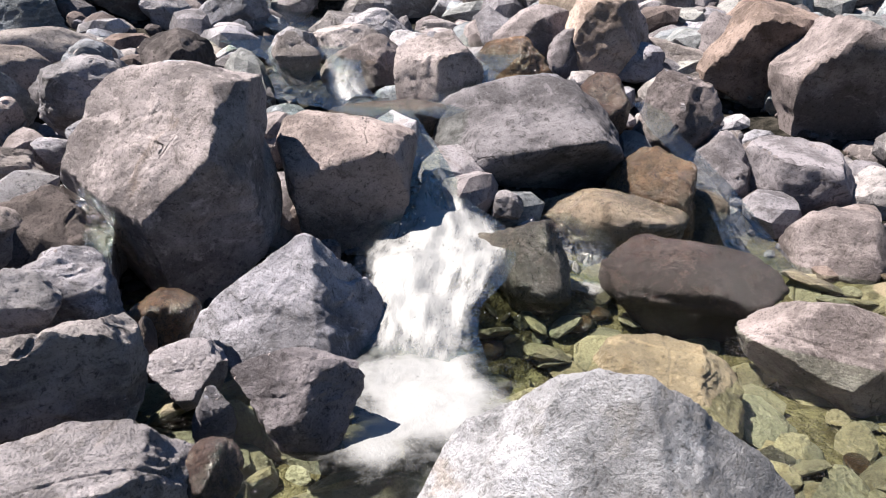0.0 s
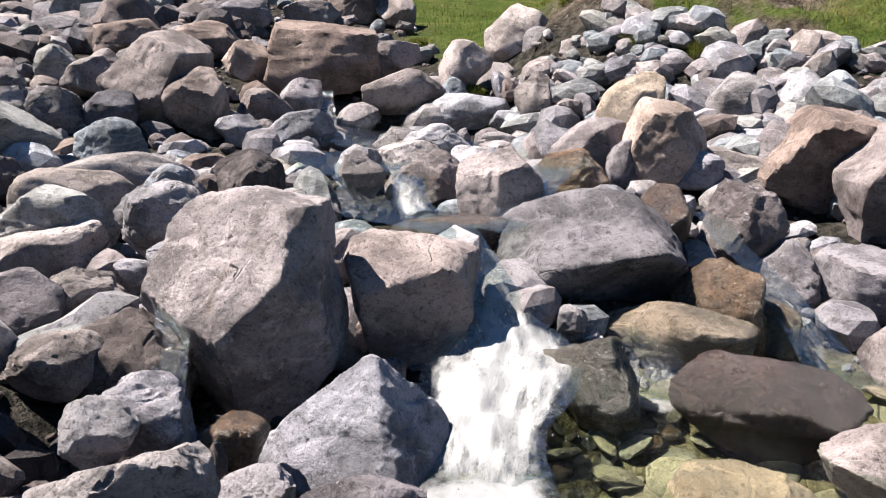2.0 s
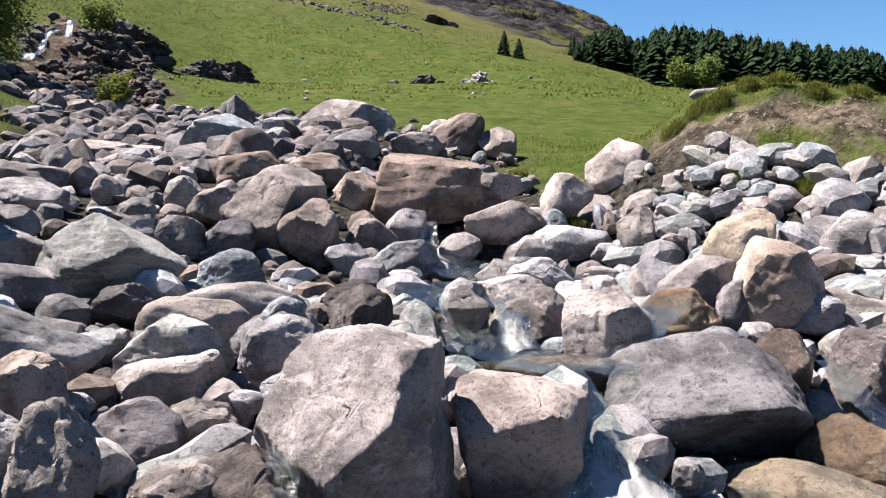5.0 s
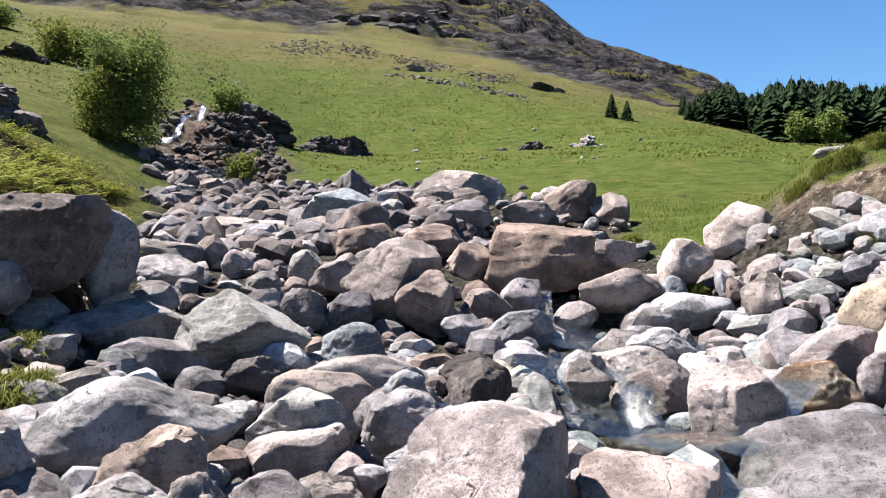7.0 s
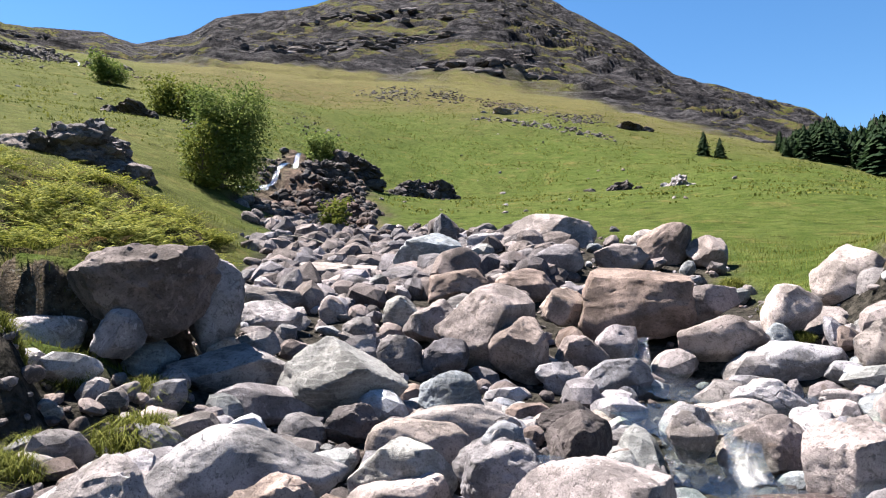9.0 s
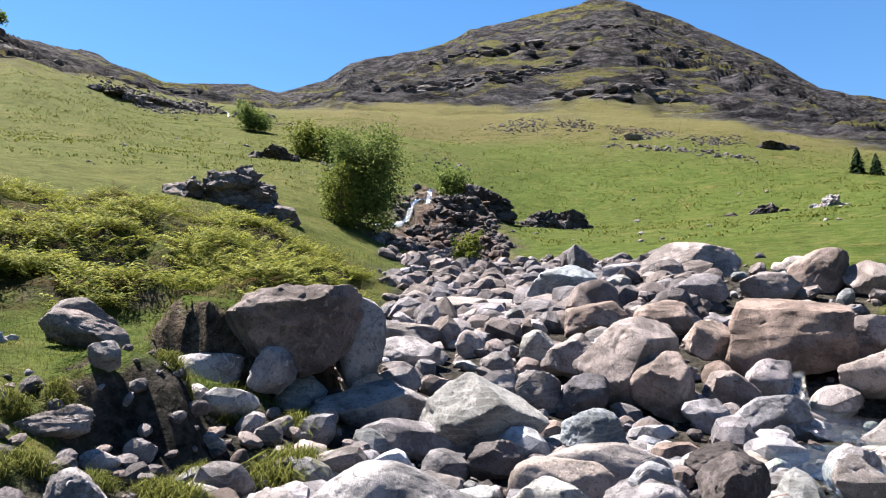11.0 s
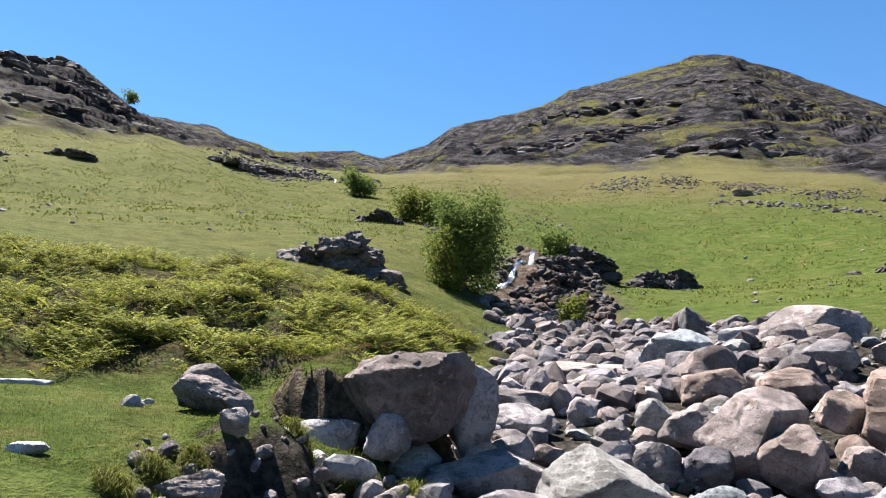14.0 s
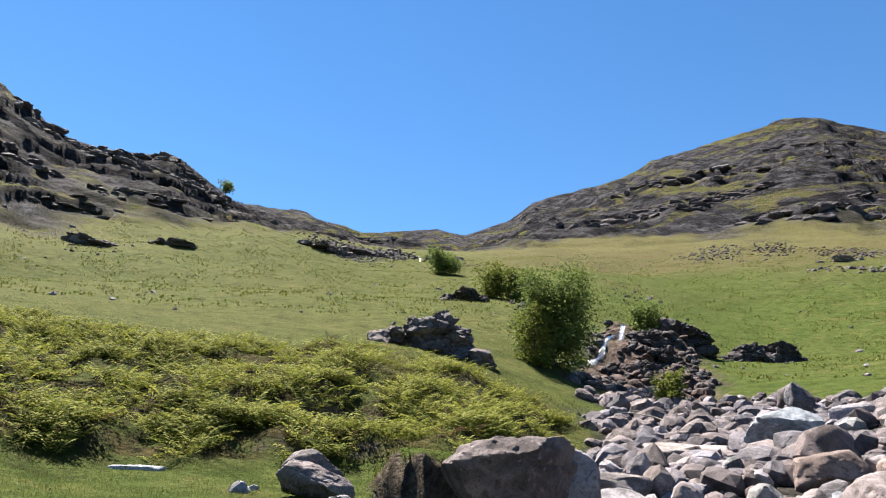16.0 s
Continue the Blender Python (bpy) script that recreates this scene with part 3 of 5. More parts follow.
boulder(-0.66, 3.12, -0.23, 0.58, 0.43, 0.39, 12, 5, "mauve", taper=0.0, sides=((-.5, -.6, .6, .42), (.62, -.65, .35, .46), (.3, .2, .93, .55), (-.8, -.2, -.3, .6)))
boulder(-1.24, 3.29, -0.23, 0.39, 0.29, 0.26, 21, 6, "pale", taper=0.0, sides=((-.2, -.7, .7, .4), (.8, -.5, -.2, .5), (-.8, -.1, -.4, .55)))
boulder(-1.00, 2.92, -0.25, 0.19, 0.16, 0.26, 19, 7, "pale", taper=0.17)
boulder(0.49, 2.00, 0.16, 1.27, 0.65, 0.64, -14, 8, "white", taper=0.0, sides=((-.12, -.72, .68, .3), (-.72, -.3, .6, .42), (.7, -.35, .62, .4), (.3, -.85, .4, .42), (0, .8, .6, .5)))
boulder(-1.27, 2.29, -0.21, 0.88, 0.46, 0.44, 29, 9, "grey", taper=0.0, sides=((0, -.3, .95, .36), (-.35, -.8, .45, .46), (.5, -.8, .1, .5), (.75, -.3, .5, .55)))
boulder(-1.67, 2.76, 0.0, 0.84, 0.56, 0.6, 31, 10, "slate", taper=0.0, sides=((-.1, .4, .92, .5), (.05, -1, -.12, .34), (.9, -.4, -.1, .6), (-.8, -.3, .5, .6)))
boulder(-1.90, 3.12, 0.19, 0.38, 0.32, 0.30, 31, 11, "slate", taper=0.11)
boulder(-1.84, 3.45, 0.15, 0.47, 0.37, 0.33, 28, 12, "pale", taper=0.11)
boulder(-1.49, 3.65, -0.10, 0.40, 0.29, 0.26, 22, 13, "wet", taper=0.11)
boulder(1.75, 6.10, -0.01, 0.75, 0.57, 0.77, -16, 14, "wet", taper=0.17)
boulder(1.31, 5.84, -0.23, 1.28, 0.67, 0.60, -13, 15, "wetgrey", taper=0.14)
boulder(1.73, 4.90, -0.29, 1.28, 0.60, 0.53, -19, 16, "wetbrown", taper=0.1, sides=((-.2, -.5, .85, .42), (.45, -.4, .8, .45), (0, .5, .85, .5)))
boulder(1.25, 3.72, -0.56, 0.91, 0.66, 0.61, -19, 17, "bed", taper=.3, sides=((-.1, -.3, .95, .34), (.7, -.2, .6, .5), (-.5, -.7, .4, .5)))
boulder(3.23, 6.78, -0.06, 1.04, 0.79, 0.82, -25, 18, "mauve", taper=0.14)
boulder(2.59, 6.92, 0.03, 0.60, 0.46, 0.73, -21, 19, "mauve", taper=0.22)
boulder(2.20, 7.21, 0.42, 0.79, 0.60, 0.92, -17, 20, "mauve", taper=0.11)
boulder(3.35, 8.47, 0.95, 1.34, 1.02, 1.25, -22, 21, "mauvebrown", taper=0.0, sides=((-.75, -.3, .55, .48), (.3, -.85, -.5, .36), (.3, -.1, .95, .55), (.9, -.2, -.3, .55)))
boulder(3.96, 7.65, 0.65, 1.43, 1.08, 1.50, -27, 22, "mauve", taper=0.0, sides=((-.55, -.3, .78, .46), (.3, -.8, -.58, .34), (.3, .1, .95, .52), (-.8, -.5, -.35, .6)))
boulder(3.15, 5.79, -0.46, 0.94, 0.77, 0.87, -29, 23, "mauve", taper=0.19)
boulder(2.38, 4.16, -0.39, 1.13, 0.54, 0.48, -30, 24, "mauve", taper=0.17)
boulder(4.11, 7.22, 0.03, 0.55, 0.42, 0.46, -30, 25, "pale", taper=0.11)
boulder(3.94, 6.50, -0.14, 0.87, 0.66, 0.64, -31, 26, "slate", taper=0.11)
boulder(0.57, 5.01, -0.25, 0.69, 0.57, 0.72, -6, 27, "wetgrey", taper=0.22)
boulder(-0.85, 7.71, 0.78, 0.83, 0.63, 0.70, 6, 28, "pale", taper=0.22, lean=.1)
boulder(-0.08, 7.31, 0.86, 0.83, 0.63, 0.68, 1, 29, "pale", taper=0.11)
boulder(-2.89, 8.17, 0.86, 0.88, 0.50, 0.49, 19, 30, "dark", taper=0.17)
boulder(-3.04, 6.43, 0.75, 0.85, 0.46, 0.45, 25, 31, "grey", taper=0.11)
boulder(-2.70, 5.68, 0.58, 0.36, 0.29, 0.25, 25, 32, "grey", taper=0.11)
boulder(-1.63, 8.28, 0.94, 0.56, 0.43, 0.42, 11, 33, "grey", taper=0.17)
boulder(0.71, 8.26, 0.89, 0.85, 0.43, 0.41, -5, 34, "wet", taper=0.17)
boulder(0.98, 8.94, 1.10, 0.91, 0.68, 0.68, -6, 35, "mauve", taper=0.28, lean=.2)
boulder(-0.48, 6.59, 0.55, 1.09, 0.20, 0.20, 4, 36, "wetbrown", taper=0.06)
boulder(1.45, 7.21, 0.56, 0.59, 0.46, 0.61, -11, 37, "wetbrown", taper=0.11)
boulder(0.49, 5.57, 0.03, 0.23, 0.20, 0.20, -5, 38, "grey", taper=0.11)
boulder(-0.83, 4.66, -0.19, 0.30, 0.25, 0.37, 10, 39, "dark", taper=0.11)
boulder(2.16, 6.10, -0.15, 0.51, 0.40, 0.45, -19, 40, "wetgrey", taper=0.11)
boulder(-0.91, 2.52, -0.25, 0.29, 0.24, 0.23, 20, 41, "wetbrown", taper=0.11)
boulder(-1.50, 3.38, -0.15, 0.18, 0.17, 0.30, 24, 42, "dark", taper=0.11)
boulder(1.73, 8.74, 1.25, 0.99, 0.76, 0.81, -12, 43, "tan", taper=0.14)
boulder(1.64, 10.47, 1.58, 0.91, 0.70, 0.79, -10, 44, "ochre", taper=0.11, lean=.1)
boulder(2.53, 8.89, 0.83, 1.02, 0.58, 0.56, -17, 45, "grey", taper=0.22)
boulder(2.12, 8.55, 0.89, 0.53, 0.37, 0.35, -15, 46, "mauve", taper=0.22)
boulder(3.14, 8.77, 0.86, 1.09, 0.83, 1.07, -20, 47, "mauve", taper=0.17)
boulder(1.09, 9.02, 1.15, 0.78, 0.39, 0.38, -8, 48, "mauve", taper=0.28)
boulder(1.29, 8.60, 0.98, 0.37, 0.29, 0.46, -9, 49, "mauve", taper=0.17)
boulder(-2.97, 4.86, 0.39, 0.59, 0.35, 0.31, 30, 50, "slate", taper=0.17)
boulder(-3.38, 4.57, 0.21, 0.83, 0.68, 0.75, 35, 51, "mauve", taper=0.22, lean=-.05)
boulder(-2.98, 3.37, 0.49, 0.54, 0.44, 0.76, 40, 52, "slate", taper=0.11)
boulder(-2.31, 4.21, 0.13, 0.70, 0.57, 0.60, 27, 53, "dark", taper=0.19)
boulder(-2.63, 3.99, 0.19, 0.57, 0.37, 0.33, 32, 54, "grey", taper=0.11)
boulder(-2.73, 5.89, 0.81, 0.82, 0.44, 0.42, 24, 55, "grey", taper=0.14)
boulder(-2.43, 5.27, 0.59, 0.45, 0.30, 0.26, 23, 56, "grey", taper=0.17)
boulder(-1.76, 4.98, 1.00, 0.40, 0.20, 0.18, 18, 57, "white", taper=0.11)
boulder(-2.76, 5.26, 0.43, 0.30, 0.19, 0.16, 26, 58, "pale", taper=0.17)
boulder(-3.53, 5.41, 0.55, 0.91, 0.40, 0.35, 32, 59, "tan", taper=0.17, flat=1)
boulder(2.88, 13.00, 2.21, 1.01, 0.75, 0.74, -13, 60, "pale", taper=0.17)
boulder(3.01, 10.54, 1.40, 1.16, 0.89, 1.16, -17, 61, "slate", taper=0.11)
boulder(4.40, 13.28, 2.35, 0.97, 0.75, 0.74, -19, 62, "slate", taper=0.11)
boulder(3.92, 10.57, 1.60, 0.95, 0.73, 0.79, -21, 63, "grey", taper=0.11)
boulder(3.73, 13.63, 2.32, 0.82, 0.64, 0.67, -16, 64, "pale", taper=0.17)
boulder(1.33, 13.33, 2.32, 0.88, 0.68, 0.68, -6, 65, "grey", taper=0.17)
boulder(2.09, 13.18, 2.22, 0.86, 0.46, 0.46, -10, 66, "pale", taper=0.22)
boulder(5.48, 14.56, 3.01, 1.02, 0.79, 1.29, -21, 67, "slate", taper=0.11)
boulder(0.40, 11.82, 1.71, 0.56, 0.44, 0.61, -3, 68, "slate", taper=0.17)
boulder(-4.25, 4.36, 0.91, 1.56, 0.74, 0.67, 42, 69, "beige", taper=0.14, lean=.08)
boulder(-3.75, 3.93, 0.78, 0.71, 0.49, 0.43, 41, 70, "tan", taper=0.14)
boulder(-3.38, 3.33, 0.64, 0.88, 0.50, 0.45, 42, 71, "grey", taper=0.17)
boulder(-4.52, 3.27, 0.86, 0.76, 0.62, 0.58, 52, 72, "grey", taper=0.08)
boulder(-6.10, 6.93, 1.03, 1.40, 0.57, 0.56, 40, 73, "pale", taper=0.17)
boulder(-7.00, 7.31, 1.33, 1.65, 0.82, 0.81, 42, 74, "slate", taper=0.0, sides=((-.3, -.45, .84, .42), (.3, -.92, -.2, .48), (.7, -.1, .7, .55)))
boulder(-5.55, 7.50, 1.30, 1.56, 1.09, 1.09, 35, 75, "blue", taper=0.0, sides=((-.35, -.7, .62, .42), (.62, -.25, .74, .44), (.3, -.85, -.45, .5), (-.8, -.4, .1, .6)))
boulder(-11.38, 16.03, 2.78, 2.11, 1.61, 1.62, 35, 76, "slate", box=1, taper=0.0, sides=((0, -.25, .97, .45), (.15, -.97, -.2, .5), (-.95, -.2, .1, .62), (.95, -.3, 0, .62)))
boulder(-4.96, 10.60, 1.85, 1.61, 1.23, 1.51, 24, 77, "tan", taper=0.0, sides=((-.5, -.76, .42, .4), (.78, -.5, -.35, .44), (.35, -.3, .88, .5), (-.6, .2, .77, .5), (-.1, -.7, -.7, .6)))
boulder(-4.32, 10.36, 1.64, 0.93, 0.72, 0.91, 21, 78, "tan", taper=0.19, lean=.1)
boulder(-3.25, 13.26, 2.30, 2.06, 1.35, 1.36, 13, 79, "mauvebrown", box=1, taper=0.0, sides=((-.2, -.93, .3, .46), (.05, -.3, .95, .46), (.9, -.4, -.1, .6), (-.9, -.3, .3, .62), (.3, -.8, -.5, .55)))
boulder(-7.29, 21.06, 4.55, 2.72, 1.31, 1.31, 18, 80, "tan", taper=0.0, sides=((-.4, -.6, .7, .42), (.5, -.75, .3, .46), (.3, .1, .95, .5)))
boulder(-5.80, 14.78, 2.62, 1.34, 1.04, 1.03, 20, 81, "mauvebrown", taper=0.17)
boulder(-7.06, 14.15, 2.71, 1.37, 0.82, 0.82, 26, 82, "mauvebrown", taper=0.28, lean=.1)
boulder(-4.46, 12.98, 2.37, 0.79, 0.51, 0.50, 18, 83, "tan", taper=0.06)
boulder(-5.72, 16.67, 3.49, 1.29, 0.65, 0.65, 18, 84, "mauve", taper=0.17)
boulder(-3.68, 18.90, 3.78, 1.35, 1.04, 1.24, 10, 85, "mauvebrown", taper=0.17)
boulder(-2.66, 18.76, 3.64, 1.00, 0.78, 0.86, 7, 86, "tan", taper=0.17)
boulder(-4.46, 17.66, 3.53, 1.33, 0.67, 0.66, 13, 87, "mauvebrown", taper=0.17)
boulder(-0.72, 13.33, 2.23, 0.91, 0.71, 0.78, 2, 88, "tan", taper=0.19, lean=.12)
boulder(0.21, 14.70, 2.68, 1.30, 1.00, 1.30, -2, 89, "grey", taper=0.11)
boulder(0.72, 14.28, 2.44, 0.97, 0.75, 0.93, -4, 90, "slate", taper=0.19)
boulder(1.43, 14.43, 2.49, 0.96, 0.74, 0.75, -7, 91, "grey", taper=0.22)
boulder(1.47, 13.71, 2.00, 1.21, 0.71, 0.70, -7, 92, "blue", taper=0.17)
boulder(2.25, 13.72, 2.10, 0.89, 0.55, 0.54, -10, 93, "pale", taper=0.17)
boulder(-1.68, 12.59, 1.74, 1.41, 0.73, 0.73, 6, 94, "tan", taper=0.14)
boulder(-0.91, 12.96, 1.80, 0.51, 0.36, 0.36, 3, 95, "blue", taper=0.11)
boulder(-0.68, 12.30, 1.39, 1.45, 0.65, 0.65, 2, 96, "grey", taper=0.08)
boulder(-0.32, 13.95, 1.84, 1.17, 0.81, 0.81, 0, 97, "grey", taper=0.17)
boulder(0.39, 13.04, 1.68, 0.59, 0.46, 0.79, -3, 98, "slate", taper=0.17)
boulder(0.27, 11.96, 1.21, 1.08, 0.48, 0.47, -2, 99, "grey", taper=0.08, flat=1)
boulder(1.08, 12.59, 1.40, 1.15, 0.89, 0.95, -6, 100, "blue", taper=0.19, lean=-.06)
boulder(-2.94, 10.59, 1.26, 1.07, 0.48, 0.47, 14, 101, "grey", taper=0.22)
boulder(-3.66, 10.21, 1.24, 0.66, 0.44, 0.43, 18, 102, "grey", taper=0.17)
boulder(-3.58, 11.24, 1.46, 0.81, 0.63, 0.69, 16, 103, "mauvebrown", taper=0.19)
boulder(-3.28, 11.94, 1.70, 0.75, 0.51, 0.50, 14, 104, "mauve", taper=0.17)
boulder(-3.93, 7.25, 1.25, 0.69, 0.48, 0.47, 27, 105, "blue", taper=0.08)
boulder(-5.85, 9.55, 1.46, 0.71, 0.55, 0.74, 30, 106, "slate", taper=0.11)
boulder(-6.95, 11.44, 2.16, 0.63, 0.49, 0.66, 30, 107, "blue", taper=0.17)
boulder(-6.15, 11.06, 2.04, 0.98, 0.71, 0.71, 28, 108, "grey", taper=0.17)
boulder(-3.70, 7.01, 0.95, 1.32, 0.43, 0.42, 26, 109, "beige", taper=0.08)
boulder(-3.89, 6.44, 0.83, 1.06, 0.50, 0.48, 29, 110, "beige", taper=0.14, lean=-.1)
boulder(-3.64, 5.69, 0.74, 0.98, 0.53, 0.51, 30, 111, "blue", taper=0.17, lean=-.06)
boulder(-2.65, 5.60, 0.83, 0.67, 0.47, 0.42, 23, 112, "grey", taper=0.17)
boulder(-2.92, 6.26, 1.01, 0.40, 0.23, 0.22, 23, 113, "white", taper=0.11)
boulder(-2.36, 6.74, 0.98, 0.64, 0.42, 0.40, 17, 114, "dark", taper=0.17)
boulder(-1.46, 7.49, 0.96, 0.50, 0.39, 0.41, 9, 115, "grey", taper=0.11)
boulder(-1.11, 8.46, 1.01, 0.78, 0.37, 0.36, 6, 116, "grey", taper=0.17)
boulder(-0.42, 8.27, 0.97, 0.49, 0.35, 0.34, 1, 117, "grey", taper=0.17)
boulder(-6.64, 5.65, 0.82, 0.61, 0.47, 0.58, 48, 118, "pale", taper=0.08)
boulder(-7.87, 5.84, 0.83, 0.63, 0.49, 0.77, 52, 119, "slate", taper=0.08, box=1)
boulder(-7.78, 6.90, 1.23, 0.51, 0.40, 0.41, 47, 120, "grey", taper=0.14)
boulder(-7.00, 6.76, 0.87, 0.49, 0.38, 0.39, 44, 121, "grey", taper=0.17)
boulder(-4.95, 6.86, 0.94, 0.63, 0.37, 0.36, 34, 122, "dark", taper=0.17)
boulder(-8.43, 9.41, 1.75, 1.05, 0.41, 0.41, 41, 123, "pale", taper=0.17)
boulder(-9.85, 11.15, 2.26, 1.54, 0.87, 0.87, 40, 124, "slate", taper=0.17)
boulder(-9.25, 12.74, 2.20, 0.61, 0.48, 0.64, 35, 125, "pale", taper=0.17)
boulder(-11.37, 14.09, 2.74, 0.67, 0.53, 0.97, 38, 126, "slate", taper=0.06)
boulder(-5.24, 9.76, 1.49, 0.73, 0.54, 0.53, 27, 127, "mauve", taper=0.17)
boulder(-6.50, 9.50, 1.59, 0.74, 0.48, 0.48, 33, 128, "grey", taper=0.11)
boulder(0.98, 9.34, 1.11, 0.79, 0.45, 0.43, -7, 129, "mauve", taper=0.28, lean=.1)
boulder(-0.88, 9.59, 1.17, 0.83, 0.34, 0.33, 4, 130, "grey", taper=0.17)
boulder(-0.04, 9.96, 1.11, 0.65, 0.23, 0.22, -1, 131, "grey", taper=0.17)
boulder(-10.25, 18.92, 3.87, 1.73, 1.22, 1.21, 28, 132, "slate", taper=0.22, lean=.1)
boulder(-13.85, 27.04, 5.85, 1.28, 1.00, 1.06, 27, 133, "dark", taper=0.17)
boulder(-7.33, 10.74, 1.93, 0.61, 0.36, 0.36, 33, 134, "slate", taper=0.17)
boulder(-2.11, 14.25, 2.42, 1.09, 0.52, 0.52, 7, 135, "pale", taper=0.17, flat=1)
boulder(-8.03, 6.77, 2.38, 1.91, 1.22, 1.24, 47, 905, "overhang", taper=0.0, sides=((-.08, -.95, -.3, .4), (-.05, .1, .99, .52), (-.85, -.3, -.42, .55), (.75, -.62, -.2, .5), (-.18, -.6, .78, .53), (-.7, -.3, .65, .6)), grow=0)
boulder(-7.69, 7.65, 2.31, 0.79, 0.64, 1.18, 42, 137, "grey", taper=0.17)
boulder(-8.84, 5.87, 1.87, 1.04, 0.46, 0.46, 54, 903, "pale", taper=0.22)
boulder(-7.95, 6.28, 1.95, 0.62, 0.45, 0.5, 49, 902, "pale", taper=0.17, lean=.1)
boulder(-7.90, 5.14, 1.49, 0.54, 0.42, 0.50, 54, 904, "grey", taper=0.08)
boulder(-7.45, 5.01, 0.86, 0.60, 0.46, 0.60, 53, 141, "grey", taper=0.11)
boulder(-8.08, 6.91, 1.51, 0.71, 0.55, 0.71, 47, 142, "blue", taper=0.11)
boulder(-7.16, 6.34, 1.26, 0.47, 0.36, 0.42, 45, 143, "grey", taper=0.11)
boulder(-7.63, 7.69, 1.59, 0.73, 0.56, 0.56, 42, 144, "tan", taper=0.11)
boulder(-9.70, 4.70, 2.42, 1.08, 0.51, 0.51, 61, 145, "overhang", taper=.85, lean=-.3)
boulder(-10.21, 3.85, 2.38, 0.31, 0.13, 0.12, 67, 146, "white", taper=0.11)
boulder(-10.35, 4.09, 2.53, 0.22, 0.11, 0.10, 66, 147, "white", taper=0.11)
boulder(-7.24, 3.15, 1.46, 0.65, 0.36, 0.35, 63, 148, "grey", taper=0.17)
boulder(-6.99, 3.87, 1.30, 0.32, 0.21, 0.20, 57, 149, "pale", taper=0.17)
boulder(-5.69, 2.58, 1.08, 0.50, 0.41, 0.41, 61, 150, "grey", taper=0.11)
boulder(-7.56, 2.81, 1.71, 0.22, 0.17, 0.21, 66, 151, "grey", taper=0.17)
boulder(-6.97, 3.44, 1.17, 0.36, 0.19, 0.18, 60, 152, "grey", taper=0.17)
boulder(-7.60, 3.80, 2.07, 0.32, 0.25, 0.32, 60, 153, "slate", taper=0.11)
boulder(-9.93, 18.23, 3.80, 1.90, 1.28, 1.27, 27, 154, "blue", taper=0.22, lean=.05)
boulder(-12.61, 24.66, 5.63, 0.88, 0.69, 0.82, 26, 155, "slate", taper=0.22)
boulder(-7.32, 14.50, 3.23, 1.12, 0.74, 0.73, 25, 156, "mauvebrown", taper=0.22)
boulder(-9.29, 21.03, 4.44, 1.44, 0.55, 0.54, 23, 157, "grey", taper=0.22)
boulder(-9.74, 11.03, 2.43, 1.00, 0.54, 0.54, 39, 158, "slate", taper=0.17)
boulder(-8.92, 10.16, 2.01, 1.31, 0.73, 0.73, 39, 159, "grey", taper=0.17)
boulder(-10.50, 12.95, 2.73, 0.54, 0.46, 0.84, 37, 160, "grey", taper=0.11)
boulder(-8.78, 12.01, 2.23, 0.60, 0.47, 0.62, 34, 161, "pale", taper=0.17)
boulder(-4.21, 19.48, 4.04, 0.69, 0.54, 0.72, 11, 162, "grey", taper=0.17)
boulder(-12.22, 3.16, 2.47, 0.91, 0.29, 0.29, 73, 163, "white", taper=0.11, flat=1)
boulder(-7.73, 1.86, 1.85, 0.35, 0.13, 0.12, 72, 164, "white", taper=0.11, flat=1)
boulder(-10.13, 3.81, 2.36, 0.24, 0.16, 0.16, 66, 165, "white", taper=0.11)
boulder(-10.13, 4.89, 2.59, 0.89, 0.52, 0.51, 61, 166, "slate", taper=0.17)
boulder(2.14, 16.27, 4.37, 1.06, 0.30, 0.30, -8, 167, "beige", taper=0.11, flat=1)
boulder(2.69, 15.86, 3.56, 0.61, 0.47, 0.61, -10, 168, "tan", taper=0.11)


